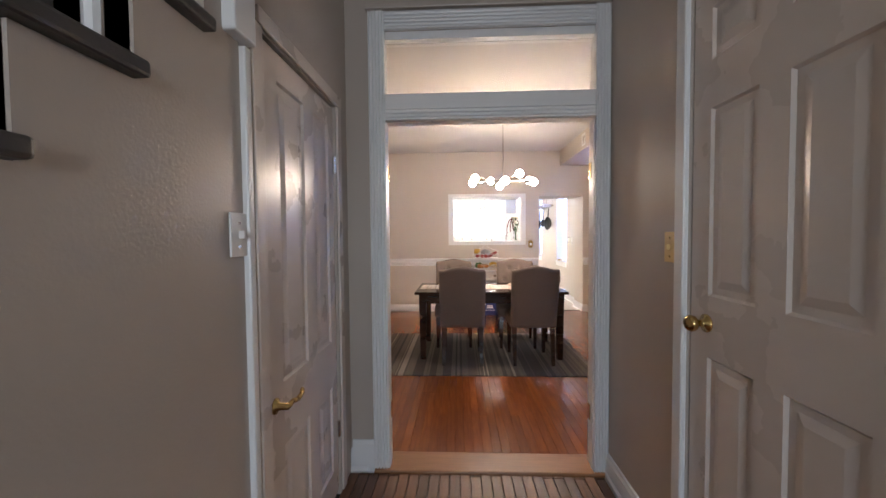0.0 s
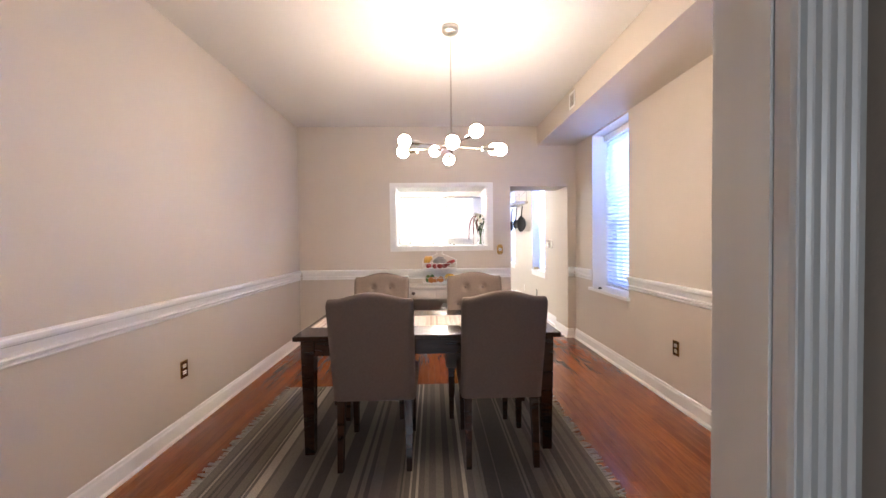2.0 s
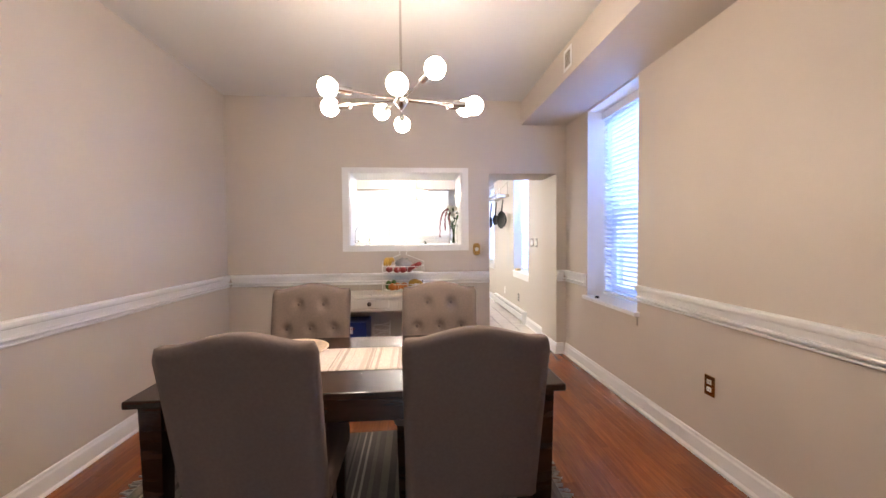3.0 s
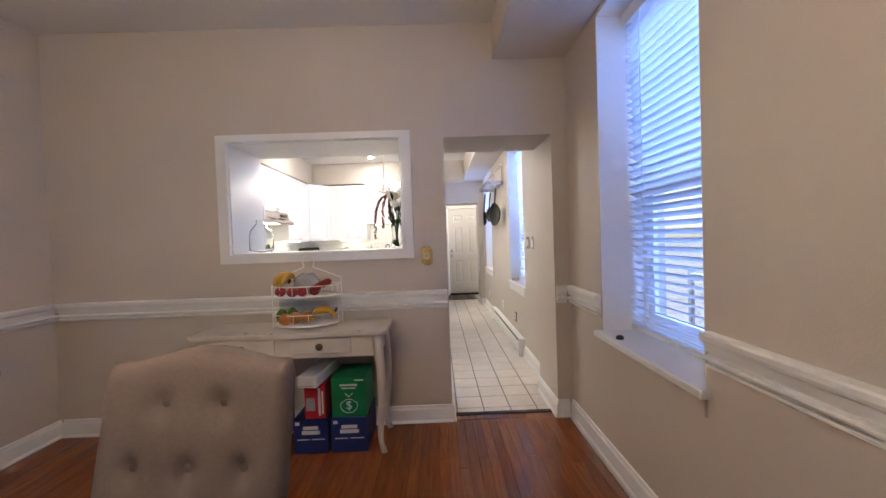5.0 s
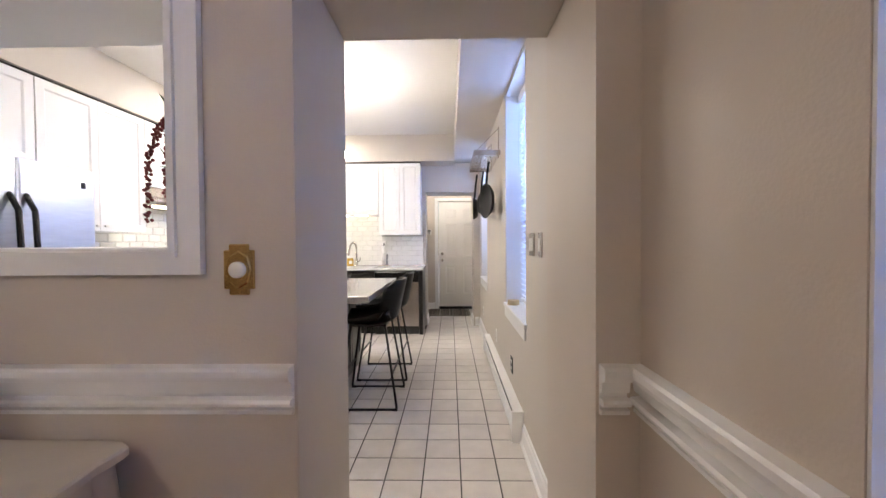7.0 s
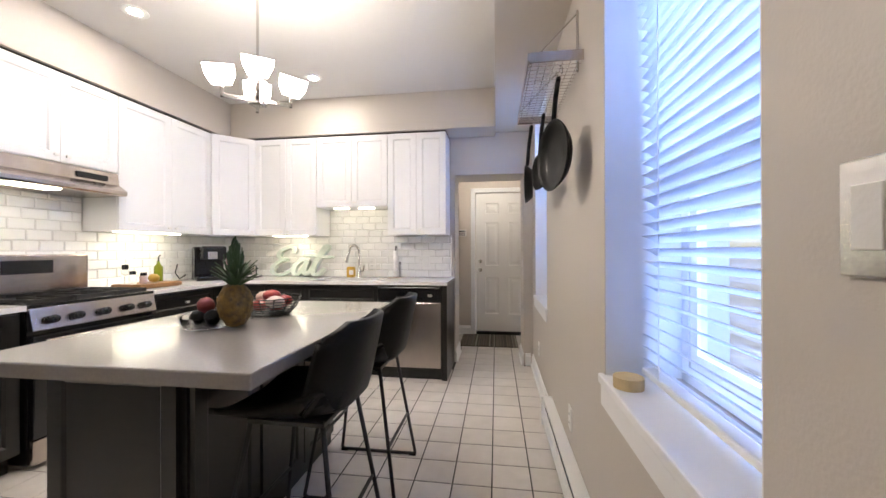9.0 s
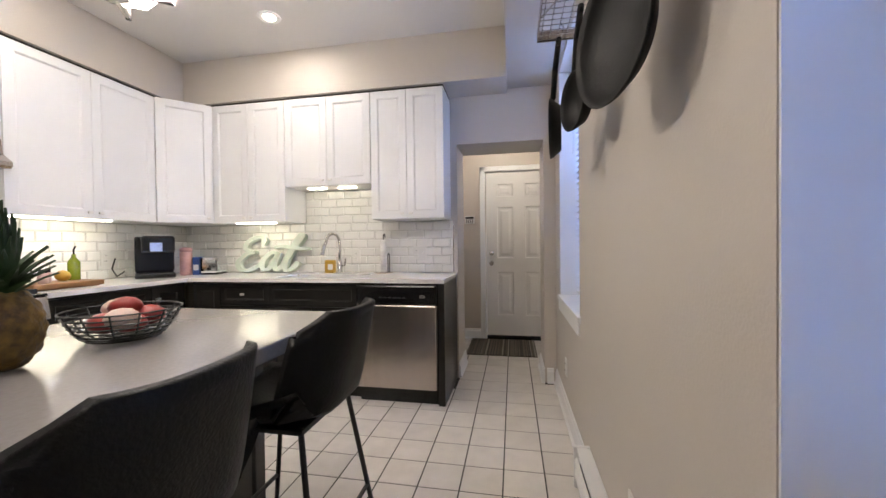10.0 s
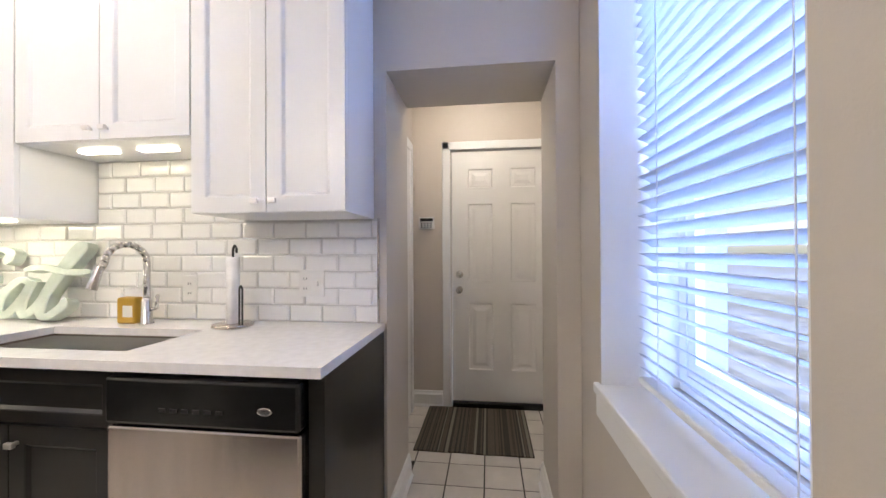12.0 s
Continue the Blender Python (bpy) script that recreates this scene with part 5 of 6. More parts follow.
for x in (-0.05, 0.03):
    part("rim_hook", rods([(x, -0.135, 0.0), (x, -0.15, 0.11), (x + 0.012, -0.152, 0.125), (x + 0.03, -0.15, 0.11), (x + 0.03, -0.135, 0.0)], 0.004, 6), M["wire"], wr)

bk_ = thing("fruit_basket", "two-tier white wire fruit basket with hanger hook", "basket", (0.66, 6.31, 0.766))


def dee(z, w=0.215, d=0.13):
    pts = [(-w, 0.09, z)] + [(-w * math.cos(math.pi * k / 14), 0.02 - d * math.sin(math.pi * k / 14) ** 0.7, z) for k in range(15)] + [(w, 0.09, z)]
    return pts


for z in (0.012, 0.195):
    part("tray", lathe([(0.02, 0.0), (0.20, 0.0), (0.212, 0.008), (0.205, 0.012), (0.02, 0.006)], 36, Matrix.Translation((0, 0, z)) @ Matrix.Diagonal((1, 0.60, 1, 1))), M["wire"], bk_, "", True)
    for dz in (0.075,):
        part("rim", rods(dee(z + dz), 0.003, 6, True), M["wire"], bk_)
    for p in dee(z)[1:-1:2]:
        part("wire", rods([p, (p[0], p[1], z + 0.075)], 0.002, 5), M["wire"], bk_)
for sx in (-1, 1):
    part("upright", rods([(sx * 0.218, 0.07, 0.0), (sx * 0.218, 0.07, 0.31), (sx * 0.03, 0.07, 0.385)], 0.0035, 6), M["wire"], bk_)
    part("upright", rods([(sx * 0.215, -0.02, 0.0), (sx * 0.215, -0.02, 0.275)], 0.0028, 6), M["wire"], bk_)
part("hook", rods([(-0.03, 0.07, 0.385), (-0.04, 0.07, 0.42), (-0.03, 0.07, 0.455), (0.0, 0.07, 0.47), (0.03, 0.07, 0.455), (0.04, 0.07, 0.42), (0.03, 0.07, 0.385)], 0.0035, 6), M["wire"], bk_)


def banana(label, at, turn, lift=0.0, n=3):
    b = thing("banana_bunch", label, "fruit", at, turn)
    for q in range(n):
        bm = bmesh.new()
        prev = None
        for k in range(9):
            t = k / 8
            a = math.pi * (0.15 + 0.75 * t)
            c = Vector((-0.075 * math.cos(a), (q - n / 2) * 0.026, 0.085 * math.sin(a) - 0.02 + lift * t))
            r = 0.017 * (1 - abs(2 * t - 1) ** 4) + 0.004
            dr_ = Vector((math.sin(a), 0, math.cos(a))).normalized()
            row = [bm.verts.new(c + r * (math.cos(j * math.pi / 4) * Vector((0, 1, 0)) + math.sin(j * math.pi / 4) * dr_.cross(Vector((0, 1, 0))))) for j in range(8)]
            if prev:
                for j in range(8):
                    bm.faces.new((prev[j], prev[(j + 1) % 8], row[(j + 1) % 8], row[j]))
            else:
                bm.faces.new(row)
            prev = row
        bm.faces.new(prev)
        part("banana", bm, C["yellow"], b, "", True)
    part("stem", rods([(0.07, 0, 0.03), (0.085, 0, 0.06)], 0.008), M["worn"], b)
    return b


def fruit(name, label, at, r, material, sc=(1, 1, 0.92)):
    f = part(name, ball((0, 0, 0), r, sc, 2), material, smooth=True)
    f.location = at
    tagged(f, label, "fruit")


banana("ripe yellow banana bunch in the wire basket", (0.78, 6.28, 0.815), 20)
banana("yellow bananas standing in the upper basket", (0.50, 6.33, 1.015), 75, 0.05)
for x, y in ((0.60, 6.27), (0.67, 6.29), (0.55, 6.23)):
    fruit("orange", "ripe orange in the wire basket", (x, y, 0.828), 0.042, C["orange"])
for x, y in ((0.51, 6.28), (0.56, 6.33)):
    fruit("avocado", "dark green avocado in the wire basket", (x, y, 0.84), 0.042, C["leafgreen"], (0.85, 0.85, 1.2))
for x, y, z in ((0.52, 6.25, 1.005), (0.60, 6.24, 1.0), (0.66, 6.25, 1.0), (0.72, 6.30, 1.0)):
    fruit("apple", "red apple in the upper wire basket", (x, y, z), 0.036, C["redfruit"])
pep = part("pepper", rods([(0, 0, 0), (0.05, 0.0, 0.03), (0.10, 0.01, 0.05)], 0.024, 10), C["redfruit"], smooth=True)
pep.location = (0.73, 6.24, 1.01)
tagged(pep, "long red pepper in the upper wire basket", "vegetable")
bag = part("plastic_bag", ball((0, 0, 0), 0.075, (1.2, 0.75, 0.95), 3), mat("thin_plastic", (0.75, 0.74, 0.74), 0.25, var=0.1, scale=20, bump=0.8, bscale=25, trans=0.6), smooth=True)
for v in bag.data.vertices:
    v.co += v.co.normalized() * 0.016 * noise.noise(v.co * 30)
bag.location = (0.665, 6.32, 1.045)
tagged(bag, "crumpled clear plastic bag of fruit in the basket", "bag")

# pass-through: jug and flowers
jg = thing("glass_jug", "clear glass jug standing on the pass-through ledge", "jug", (0.194, 6.72, 1.253))
part("body", lathe([(0.076, 0.0), (0.086, 0.02), (0.087, 0.13), (0.078, 0.17), (0.055, 0.20), (0.034, 0.22), (0.032, 0.235), (0.037, 0.238), (0.037, 0.25), (0.031, 0.25), (0.029, 0.218), (0.05, 0.196), (0.074, 0.166), (0.083, 0.128), (0.082, 0.022), (0.01, 0.008)], 28), M["clear"], jg, "", True)
vs_ = thing("flower_vase", "clear glass vase of white and dark red flowers", "vase", (1.235, 6.70, 1.253))
part("vase", lathe([(0.042, 0.0), (0.046, 0.01), (0.036, 0.12), (0.048, 0.22), (0.045, 0.22), (0.033, 0.12), (0.042, 0.014), (0.004, 0.01)], 28), M["clear"], vs_, "clear flared glass", True)
rnd = random.Random(12)
for k in range(11):
    a = rnd.uniform(0, 6.28)
    part("stem", rods([(0.015 * math.cos(a), 0.015 * math.sin(a), 0.015), (0.02 * math.cos(a + 2.5), 0.02 * math.sin(a + 2.5), 0.2), (0.055 * math.cos(a + 2.5), 0.05 * math.sin(a + 2.5), 0.33)], 0.0035, 6), C["leafgreen"], vs_)
for k in range(26):
    a, z, r = rnd.uniform(0, 6.28), rnd.uniform(0.20, 0.36), rnd.uniform(0.02, 0.08)
    lf = bmesh.new()
    L_, w_ = rnd.uniform(0.06, 0.11), 0.012
    pts = [(0, 0, 0), (L_ * 0.4, w_, 0.006), (L_, 0, -0.01), (L_ * 0.4, -w_, 0.006)]
    v4 = [lf.verts.new(p) for p in pts]
    v5 = [lf.verts.new((p[0], p[1], p[2] - 0.0015)) for p in pts]
    lf.faces.new(v4)
    lf.faces.new(v5[::-1])
    for i in range(4):
        lf.faces.new((v4[i], v4[(i + 1) % 4], v5[(i + 1) % 4], v5[i]))
    part("leaf", turned(lf, pose(r * math.cos(a), r * math.sin(a), z, 0, rnd.uniform(-75, -10), math.degrees(a))), C["darkgreen"], vs_)
for x, y, z, r in ((-0.02, -0.03, 0.395, 0.040), (-0.045, 0.0, 0.415, 0.034), (0.01, 0.02, 0.41, 0.036), (-0.005, -0.035, 0.335, 0.032)):
    fb_ = ball((x, y, z), r, (1, 1, 0.85), 3)
    for v in fb_.verts:
        v.co += (v.co - Vector((x, y, z))).normalized() * 0.007 * noise.noise(v.co * 90)
    part("bloom", fb_, C["cream"], vs_, "cream ruffled bloom", True)
for x0, dx, ln in ((-0.06, -0.06, 0.24), (-0.08, -0.10, 0.32), (-0.04, -0.03, 0.18)):
    bm = bmesh.new()
    for k in range(40):
        t = k / 39
        p = Vector((x0 + 0.02 + dx * math.sin(t * 1.8), -0.02, 0.40 - ln * t ** 1.3 + 0.05 * math.sin(t * 3.14)))
        for q in range(3):
            ball(p + Vector((rnd.uniform(-0.008, 0.008), rnd.uniform(-0.008, 0.008), rnd.uniform(-0.006, 0.006))), 0.006, (1, 1, 1), 1, bm)
    part("tassel", bm, C["maroon"], vs_, "drooping dark red flower tassel")

# ---- on the worktops ----
ZT = 0.915
def script_stroke(pts, wide, narrow, depth):
    """A brush-like letter stroke: a smooth line through pts (x, z), broad on the way down and fine on the way up."""
    line = []
    ext = [pts[0]] + list(pts) + [pts[-1]]
    for p0, p1, p2, p3 in zip(ext, ext[1:], ext[2:], ext[3:]):
        for k in range(7):
            t = k / 7
            line.append(Vector([0.5 * (2 * b + (c - a) * t + (2 * a - 5 * b + 4 * c - d) * t * t + (3 * b - a - 3 * c + d) * t ** 3) for a, b, c, d in zip(p0, p1, p2, p3)]))
    line.append(Vector(pts[-1]))
    bm, rows = bmesh.new(), []
    for k, p in enumerate(line):
        d = (line[min(k + 1, len(line) - 1)] - line[max(k - 1, 0)]).normalized()
        w = 0.5 * (narrow + (wide - narrow) * abs(d.y) ** 1.5) * min(1.0, 0.45 + 0.2 * min(k, len(line) - 1 - k))
        s = Vector((-d.y, d.x)) * w
        rows.append([bm.verts.new((q.x, y, q.y)) for q, y in ((p + s, 0.0), (p + s * 0.8, -0.004), (p - s * 0.8, -0.004), (p - s, 0.0), (p - s, depth), (p + s, depth))])
    for a, b in zip(rows, rows[1:]):
        for i in range(6):
            bm.faces.new((a[i], a[(i + 1) % 6], b[(i + 1) % 6], b[i]))
    bm.faces.new(rows[0][::-1])
    bm.faces.new(rows[-1])
    return bm


eat = thing("letter_sign", "pale mint script Eat sign leaning on the backsplash", "sign", (-0.425, 11.055, ZT))
lean = pose(0, 0, 0.012, -12)
for nm, pts, y in (("letter_e", ((0.215, 0.255), (0.225, 0.305), (0.17, 0.325), (0.085, 0.285), (0.065, 0.225), (0.11, 0.185), (0.165, 0.185), (0.08, 0.165), (0.012, 0.085), (0.045, 0.02), (0.12, 0.012), (0.20, 0.05), (0.245, 0.10)), 0.0),
                   ("letter_a", ((0.365, 0.165), (0.315, 0.175), (0.25, 0.11), (0.245, 0.035), (0.29, 0.02), (0.345, 0.09), (0.375, 0.17), (0.35, 0.07), (0.375, 0.018), (0.415, 0.05), (0.44, 0.09)), 0.003),
                   ("letter_t", ((0.425, 0.06), (0.50, 0.20), (0.575, 0.325), (0.545, 0.322), (0.465, 0.15), (0.445, 0.05), (0.475, 0.012), (0.53, 0.045), (0.56, 0.09)), 0.006),
                   ("cross_stroke", ((0.33, 0.225), (0.42, 0.235), (0.53, 0.215), (0.645, 0.215)), 0.009)):
    b = script_stroke([(1.13 * x, z) for x, z in pts], 0.060, 0.030, 0.045)
    part(nm, turned(b, lean @ pose(0, -y, 0)), C["mint"], eat)

fc = thing("kitchen_faucet", "brushed nickel gooseneck faucet behind the sink", "faucet", (0.615, 11.06, ZT))
part("base", lathe([(0.028, 0), (0.028, 0.006), (0.022, 0.012), (0.020, 0.10), (0.014, 0.115)], 20), M["nickel"], fc, "", True)
arc = [(0, 0, 0.10), (0, 0, 0.27)] + [(-0.032 * (1 - math.cos(math.pi * k / 9)), -0.062 * (1 - math.cos(math.pi * k / 9)), 0.27 + 0.075 * math.sin(math.pi * k / 9)) for k in range(1, 10)] + [(-0.068, -0.132, 0.25)]
part("spout", rods(arc, 0.0135, 12), M["nickel"], fc, "", True)
part("spray_head", rod(bmesh.new(), (-0.070, -0.136, 0.255), (-0.082, -0.160, 0.165), 0.015, 16, 0.019), M["nickel"], fc)
part("lever", rods([(0.02, 0, 0.065), (0.05, -0.005, 0.07), (0.058, -0.006, 0.125)], 0.007, 8), M["nickel"], fc, "", True)
sp = thing("soap_dispenser", "yellow soap bottle beside the faucet", "soap bottle", (0.515, 11.08, ZT))
part("bottle", B(-0.045, 0.045, -0.025, 0.025, 0, 0.115, bev=0.01), C["yellow"], sp)
part("label", B(-0.012, 0.035, -0.0262, -0.0252, 0.03, 0.08), M["plastic"], sp)
ph = thing("paper_towel_holder", "metal holder with a nearly used white paper roll", "paper towel holder", (1.02, 11.06, ZT))
part("base", lathe([(0.078, 0), (0.08, 0.004), (0.078, 0.012), (0.01, 0.014)], 32), M["steel"], ph, "", True)
part("post", rods([(0, 0, 0.012), (0, 0, 0.325), (0.008, 0, 0.338), (0.016, 0, 0.325), (0.016, 0, 0.31)], 0.005), M["iron"], ph)
part("paper_roll", lathe([(0.0225, 0.014), (0.026, 0.014), (0.026, 0.29), (0.0225, 0.29)], 24), C["paper"], ph, "", True)
part("guard", rods([(0.05, -0.03, 0.012), (0.05, -0.03, 0.16), (0.058, -0.032, 0.172), (0.066, -0.034, 0.16), (0.066, -0.034, 0.012)], 0.004), M["iron"], ph)

cm = thing("coffee_maker", "black pod coffee maker on the corner worktop", "coffee maker", (-0.775, 10.575, ZT), 50)
part("base", B(-0.13, 0.13, -0.15, 0.12, 0, 0.045, bev=0.012), M["black"], cm)
part("tower", B(-0.13, 0.13, 0.0, 0.13, 0.045, 0.335, bev=0.015), M["black"], cm)
part("brew_head", B(-0.09, 0.128, -0.14, 0.0, 0.20, 0.34, bev=0.02), M["black"], cm)
part("water_tank", B(-0.19, -0.135, -0.06, 0.12, 0.02, 0.31, bev=0.01), M["clear"], cm, "smoked water tank")
part("spout_plate", B(-0.035, 0.045, -0.146, -0.14, 0.215, 0.285, bev=0.002), M["chrome"], cm, "chrome plate")
part("power_cord", rods([(-0.19, 0.05, 0.06), (-0.24, 0.06, 0.02), (-0.27, 0.10, 0.08), (-0.25, 0.13, 0.16)], 0.005), M["black"], cm, "", True)
cn = thing("canister", "pink canister with a white lid beside the coffee maker", "canister", (-0.735, 10.83, ZT))
part("body", lathe([(0.045, 0), (0.047, 0.01), (0.047, 0.20), (0.04, 0.205)], 24), C["pink"], cn, "", True)
part("lid", lathe([(0.048, 0.206), (0.048, 0.235), (0.02, 0.245)], 24), C["pink"], cn, "", True)
cn2 = thing("tea_box", "navy and white box beside the toaster", "box", (-0.655, 10.87, ZT), 25)
part("body", B(-0.028, 0.028, -0.04, 0.04, 0, 0.155, bev=0.003), C["navy"], cn2)
part("label", B(-0.02, 0.02, -0.0412, -0.0402, 0.04, 0.09), W_, cn2)
ts_ = thing("toaster", "small stainless toaster on the corner worktop", "toaster", (-0.565, 10.96, ZT), 20)
part("body", B(-0.075, 0.075, -0.11, 0.11, 0.01, 0.155, bev=0.022), M["chrome"], ts_)
part("base", B(-0.07, 0.07, -0.10, 0.10, 0.0, 0.012), M["black"], ts_)
part("knob", lathe([(0.014, 0), (0.012, 0.014)], 16, pose(0, -0.11, 0.05, 90)), M["black"], ts_)

cbd = thing("cutting_board", "wooden cutting board on the worktop beside the range", "cutting board", (-0.72, 9.86, ZT))
part("board", B(-0.13, 0.13, -0.19, 0.19, 0.006, 0.038, bev=0.006), C["board"], cbd)
for x in (-0.1, 0.1):
    part("foot", B(x - 0.015, x + 0.015, -0.17, 0.17, 0, 0.006), C["board"], cbd)
for x, y, c, h in ((-0.70, 9.71, "black", 0.10), (-0.66, 9.76, "salt", 0.085), (-0.70, 9.80, "salt", 0.085), (-0.78, 9.72, "black", 0.15)):
    j = thing("spice_jar", "spice jar with a dark cap on the board", "jar", (x, y, ZT + 0.0385))
    part("body", lathe([(0.022, 0), (0.024, 0.006), (0.024, h * 0.7), (0.016, h * 0.75)], 18), C["salt"] if c == "salt" else M["clear"], j, "", True)
    part("cap", lathe([(0.021, h * 0.75), (0.021, h), (0.004, h + 0.002)], 18), M["black"], j)
lm = part("lemon", ball((0, 0, 0), 0.045, (1.0, 0.8, 0.8), 2), C["yellow"], smooth=True)
lm.location = (-0.69, 9.88, ZT + 0.0385 + 0.036)
tagged(lm, "large yellow lemon on the cutting board", "fruit")
ob_ = thing("oil_bottle", "green olive oil bottle with a pour spout", "bottle", (-0.76, 9.99, ZT + 0.0385))
part("body", lathe([(0.03, 0), (0.032, 0.006), (0.032, 0.12), (0.012, 0.15), (0.012, 0.17)], 20), C["oil"], ob_, "", True)
part("spout", rods([(0, 0, 0.17), (0, 0, 0.20), (0.015, 0, 0.22)], 0.005), M["black"], ob_)

# island: pineapple, tray and fruit bowl
pa = thing("pineapple", "whole ripe pineapple with a green crown on the island", "pineapple", (0.975, 8.655, 0.8885))
pb = ball((0, 0, 0.092), 0.066, (1, 1, 1.40), 4)
for v in pb.verts:
    d = v.co - Vector((0, 0, 0.092))
    a, h = math.atan2(d.y, d.x), d.z
    s = abs(math.sin(a * 5 + h * 60)) * abs(math.sin(a * 5 - h * 60))
    v.co += Vector((d.x, d.y, d.z * 0.3)).normalized() * 0.007 * s
    v.co.z = max(0.0, v.co.z)
part("body", pb, mat("pineapple_skin", (0.06, 0.035, 0.008), 0.6, scale=45, bump=0.6, bscale=70, col2=(0.22, 0.125, 0.022)), pa, "", True)
rnd = random.Random(3)
for k in range(80):
    ring = k / 80
    a = k * 2.399
    lean = 40 * (1 - ring) ** 1.2 + 4
    L_ = 0.085 + 0.075 * ring + rnd.uniform(-0.01, 0.01)
    lf = bmesh.new()
    w_ = 0.017
    prev = None
    for q in range(5):
        t = q / 4
        wq = w_ * (1 - t) ** 0.7 + 0.0008
        x = L_ * t
        z = 0.02 * t * t * (1 if ring > 0.4 else -1.2)
        row = [lf.verts.new((x, -wq, z)), lf.verts.new((x, 0, z - 0.003)), lf.verts.new((x, wq, z)), lf.verts.new((x, 0, z - 0.005))]
        if prev:
            for j in range(4):
                lf.faces.new((prev[j], prev[(j + 1) % 4], row[(j + 1) % 4], row[j]))
        prev = row
    part("crown_leaf", turned(lf, pose(0.012 * (1 - ring) * math.cos(a), 0.012 * (1 - ring) * math.sin(a), 0.165 + 0.06 * ring, 0, 0, math.degrees(a)) @ pose(0, 0, 0, 0, -(90 - lean), 0)), C["darkgreen"], pa)
tr = thing("glass_tray", "low clear glass tray with dark avocados", "tray", (0.875, 8.615, 0.8885))
part("tray", lathe([(0.05, 0), (0.085, 0.004), (0.10, 0.05), (0.097, 0.05), (0.082, 0.008), (0.01, 0.005)], 28), M["clear"], tr, "", True)
for x, y, z in ((0.85, 8.595, 0.929), (0.905, 8.61, 0.929), (0.865, 8.655, 0.929), (0.87, 8.615, 0.979)):
    fruit("avocado", "dark ripe avocado in the glass tray", (x, y, z), 0.036, C["maroon"] if z > 0.95 else M["leather"], (1, 0.9, 1.05))
bw = thing("fruit_bowl", "dark wire bowl holding red packaged fruit", "bowl", (0.955, 8.94, 0.8885))
for k in range(9):
    t = k / 8
    r, z = 0.075 + 0.07 * t ** 0.7, 0.004 + 0.085 * t ** 1.4
    part("wire_ring", rods([(r * math.cos(a * math.pi / 12), r * math.sin(a * math.pi / 12), z) for a in range(24)], 0.0026, 5, True), M["iron"], bw)
for k in range(14):
    a = 2 * math.pi * k / 14
    part("rib", rods([((0.02) * math.cos(a), 0.02 * math.sin(a), 0.004), (0.075 * math.cos(a), 0.075 * math.sin(a), 0.004), (0.118 * math.cos(a), 0.118 * math.sin(a), 0.036), (0.145 * math.cos(a), 0.145 * math.sin(a), 0.09)], 0.0026, 5), M["iron"], bw)
for x, y, z, c in ((0.88, 8.95, 0.965, "redfruit"), (0.95, 8.97, 0.965, "redfruit"), (0.90, 9.03, 0.965, "salt"), (0.96, 9.02, 0.98, "redfruit"), (0.92, 8.98, 1.01, "redfruit"), (0.87, 9.0, 1.0, "salt"), (0.97, 8.93, 0.985, "salt")):
    fruit("fruit_pack", "red and pink wrapped fruit piled in the bowl", (x + 0.04, y - 0.04, z - 0.026), 0.042, C[c], (1.1, 1, 0.75))

# ---- pot rack and pans ----
rk = thing("pot_rack", "grey wire wall rack above hanging pans", "pot rack", (2.463, 9.29, 2.035))
for y in (-0.41, 0.41):
    part("end_band", B(-0.235, 0, y - 0.002, y + 0.002, 0, 0.045), M["steel"], rk)
part("front_band", B(-0.237, -0.233, -0.41, 0.41, 0, 0.045), M["steel"], rk)
for k in range(23):
    y = -0.40 + k * 0.0365
    part("wire", rods([(-0.233, y, 0.006), (-0.004, y, 0.006)], 0.0022, 5), M["nickel"], rk)
for k in range(7):
    x = -0.22 + k * 0.034
    part("wire", rods([(x, -0.41, 0.009), (x, 0.41, 0.009)], 0.0022, 5), M["nickel"], rk)
for y in (-0.30, 0.30):
    part("brace", rods([(-0.225, y, 0.045), (-0.004, y, 0.27)], 0.004, 6), M["nickel"], rk)
    part("wall_post", rods([(-0.004, y, 0.0), (-0.004, y, 0.28)], 0.006, 6), M["nickel"], rk)


def pan(label, at, r, L, turn=0):
    p = thing("frying_pan", label, "pan", at, turn, "pans hanging from the rack")
    # the hook at the top is the origin; the pan hangs down, its bowl to -x
    m = pose(0, 0, -L - r, 0, -90, 0)
    part("bowl", lathe([(r * 0.74, 0.0), (r * 0.95, 0.030), (r, 0.042), (r * 0.985, 0.044), (r * 0.92, 0.030), (r * 0.72, 0.005), (0.004, 0.004)], 40, m), M["pan"], p, "", True)
    part("handle", rods([(-0.03, 0, -L + 0.005), (-0.022, 0, -L * 0.6), (-0.01, 0, -L * 0.28), (-0.006, 0, -0.05)], 0.011, 10), M["pan"], p, "", True)
    part("hook", rods([(0, 0, 0.008), (0.012, 0, 0.0), (0.010, 0, -0.03), (-0.006, 0, -0.055)], 0.003, 6), M["chrome"], p)
    return p


pan("large black frying pan hanging from the rack", (2.37, 8.93, 2.03), 0.158, 0.24, 16)
pan("small black frying pan hanging from the rack", (2.36, 9.38, 2.03), 0.10, 0.28, 14)
pan("thin black frying pan hanging edge-on from the rack", (2.31, 9.58, 2.03), 0.118, 0.29, -8)

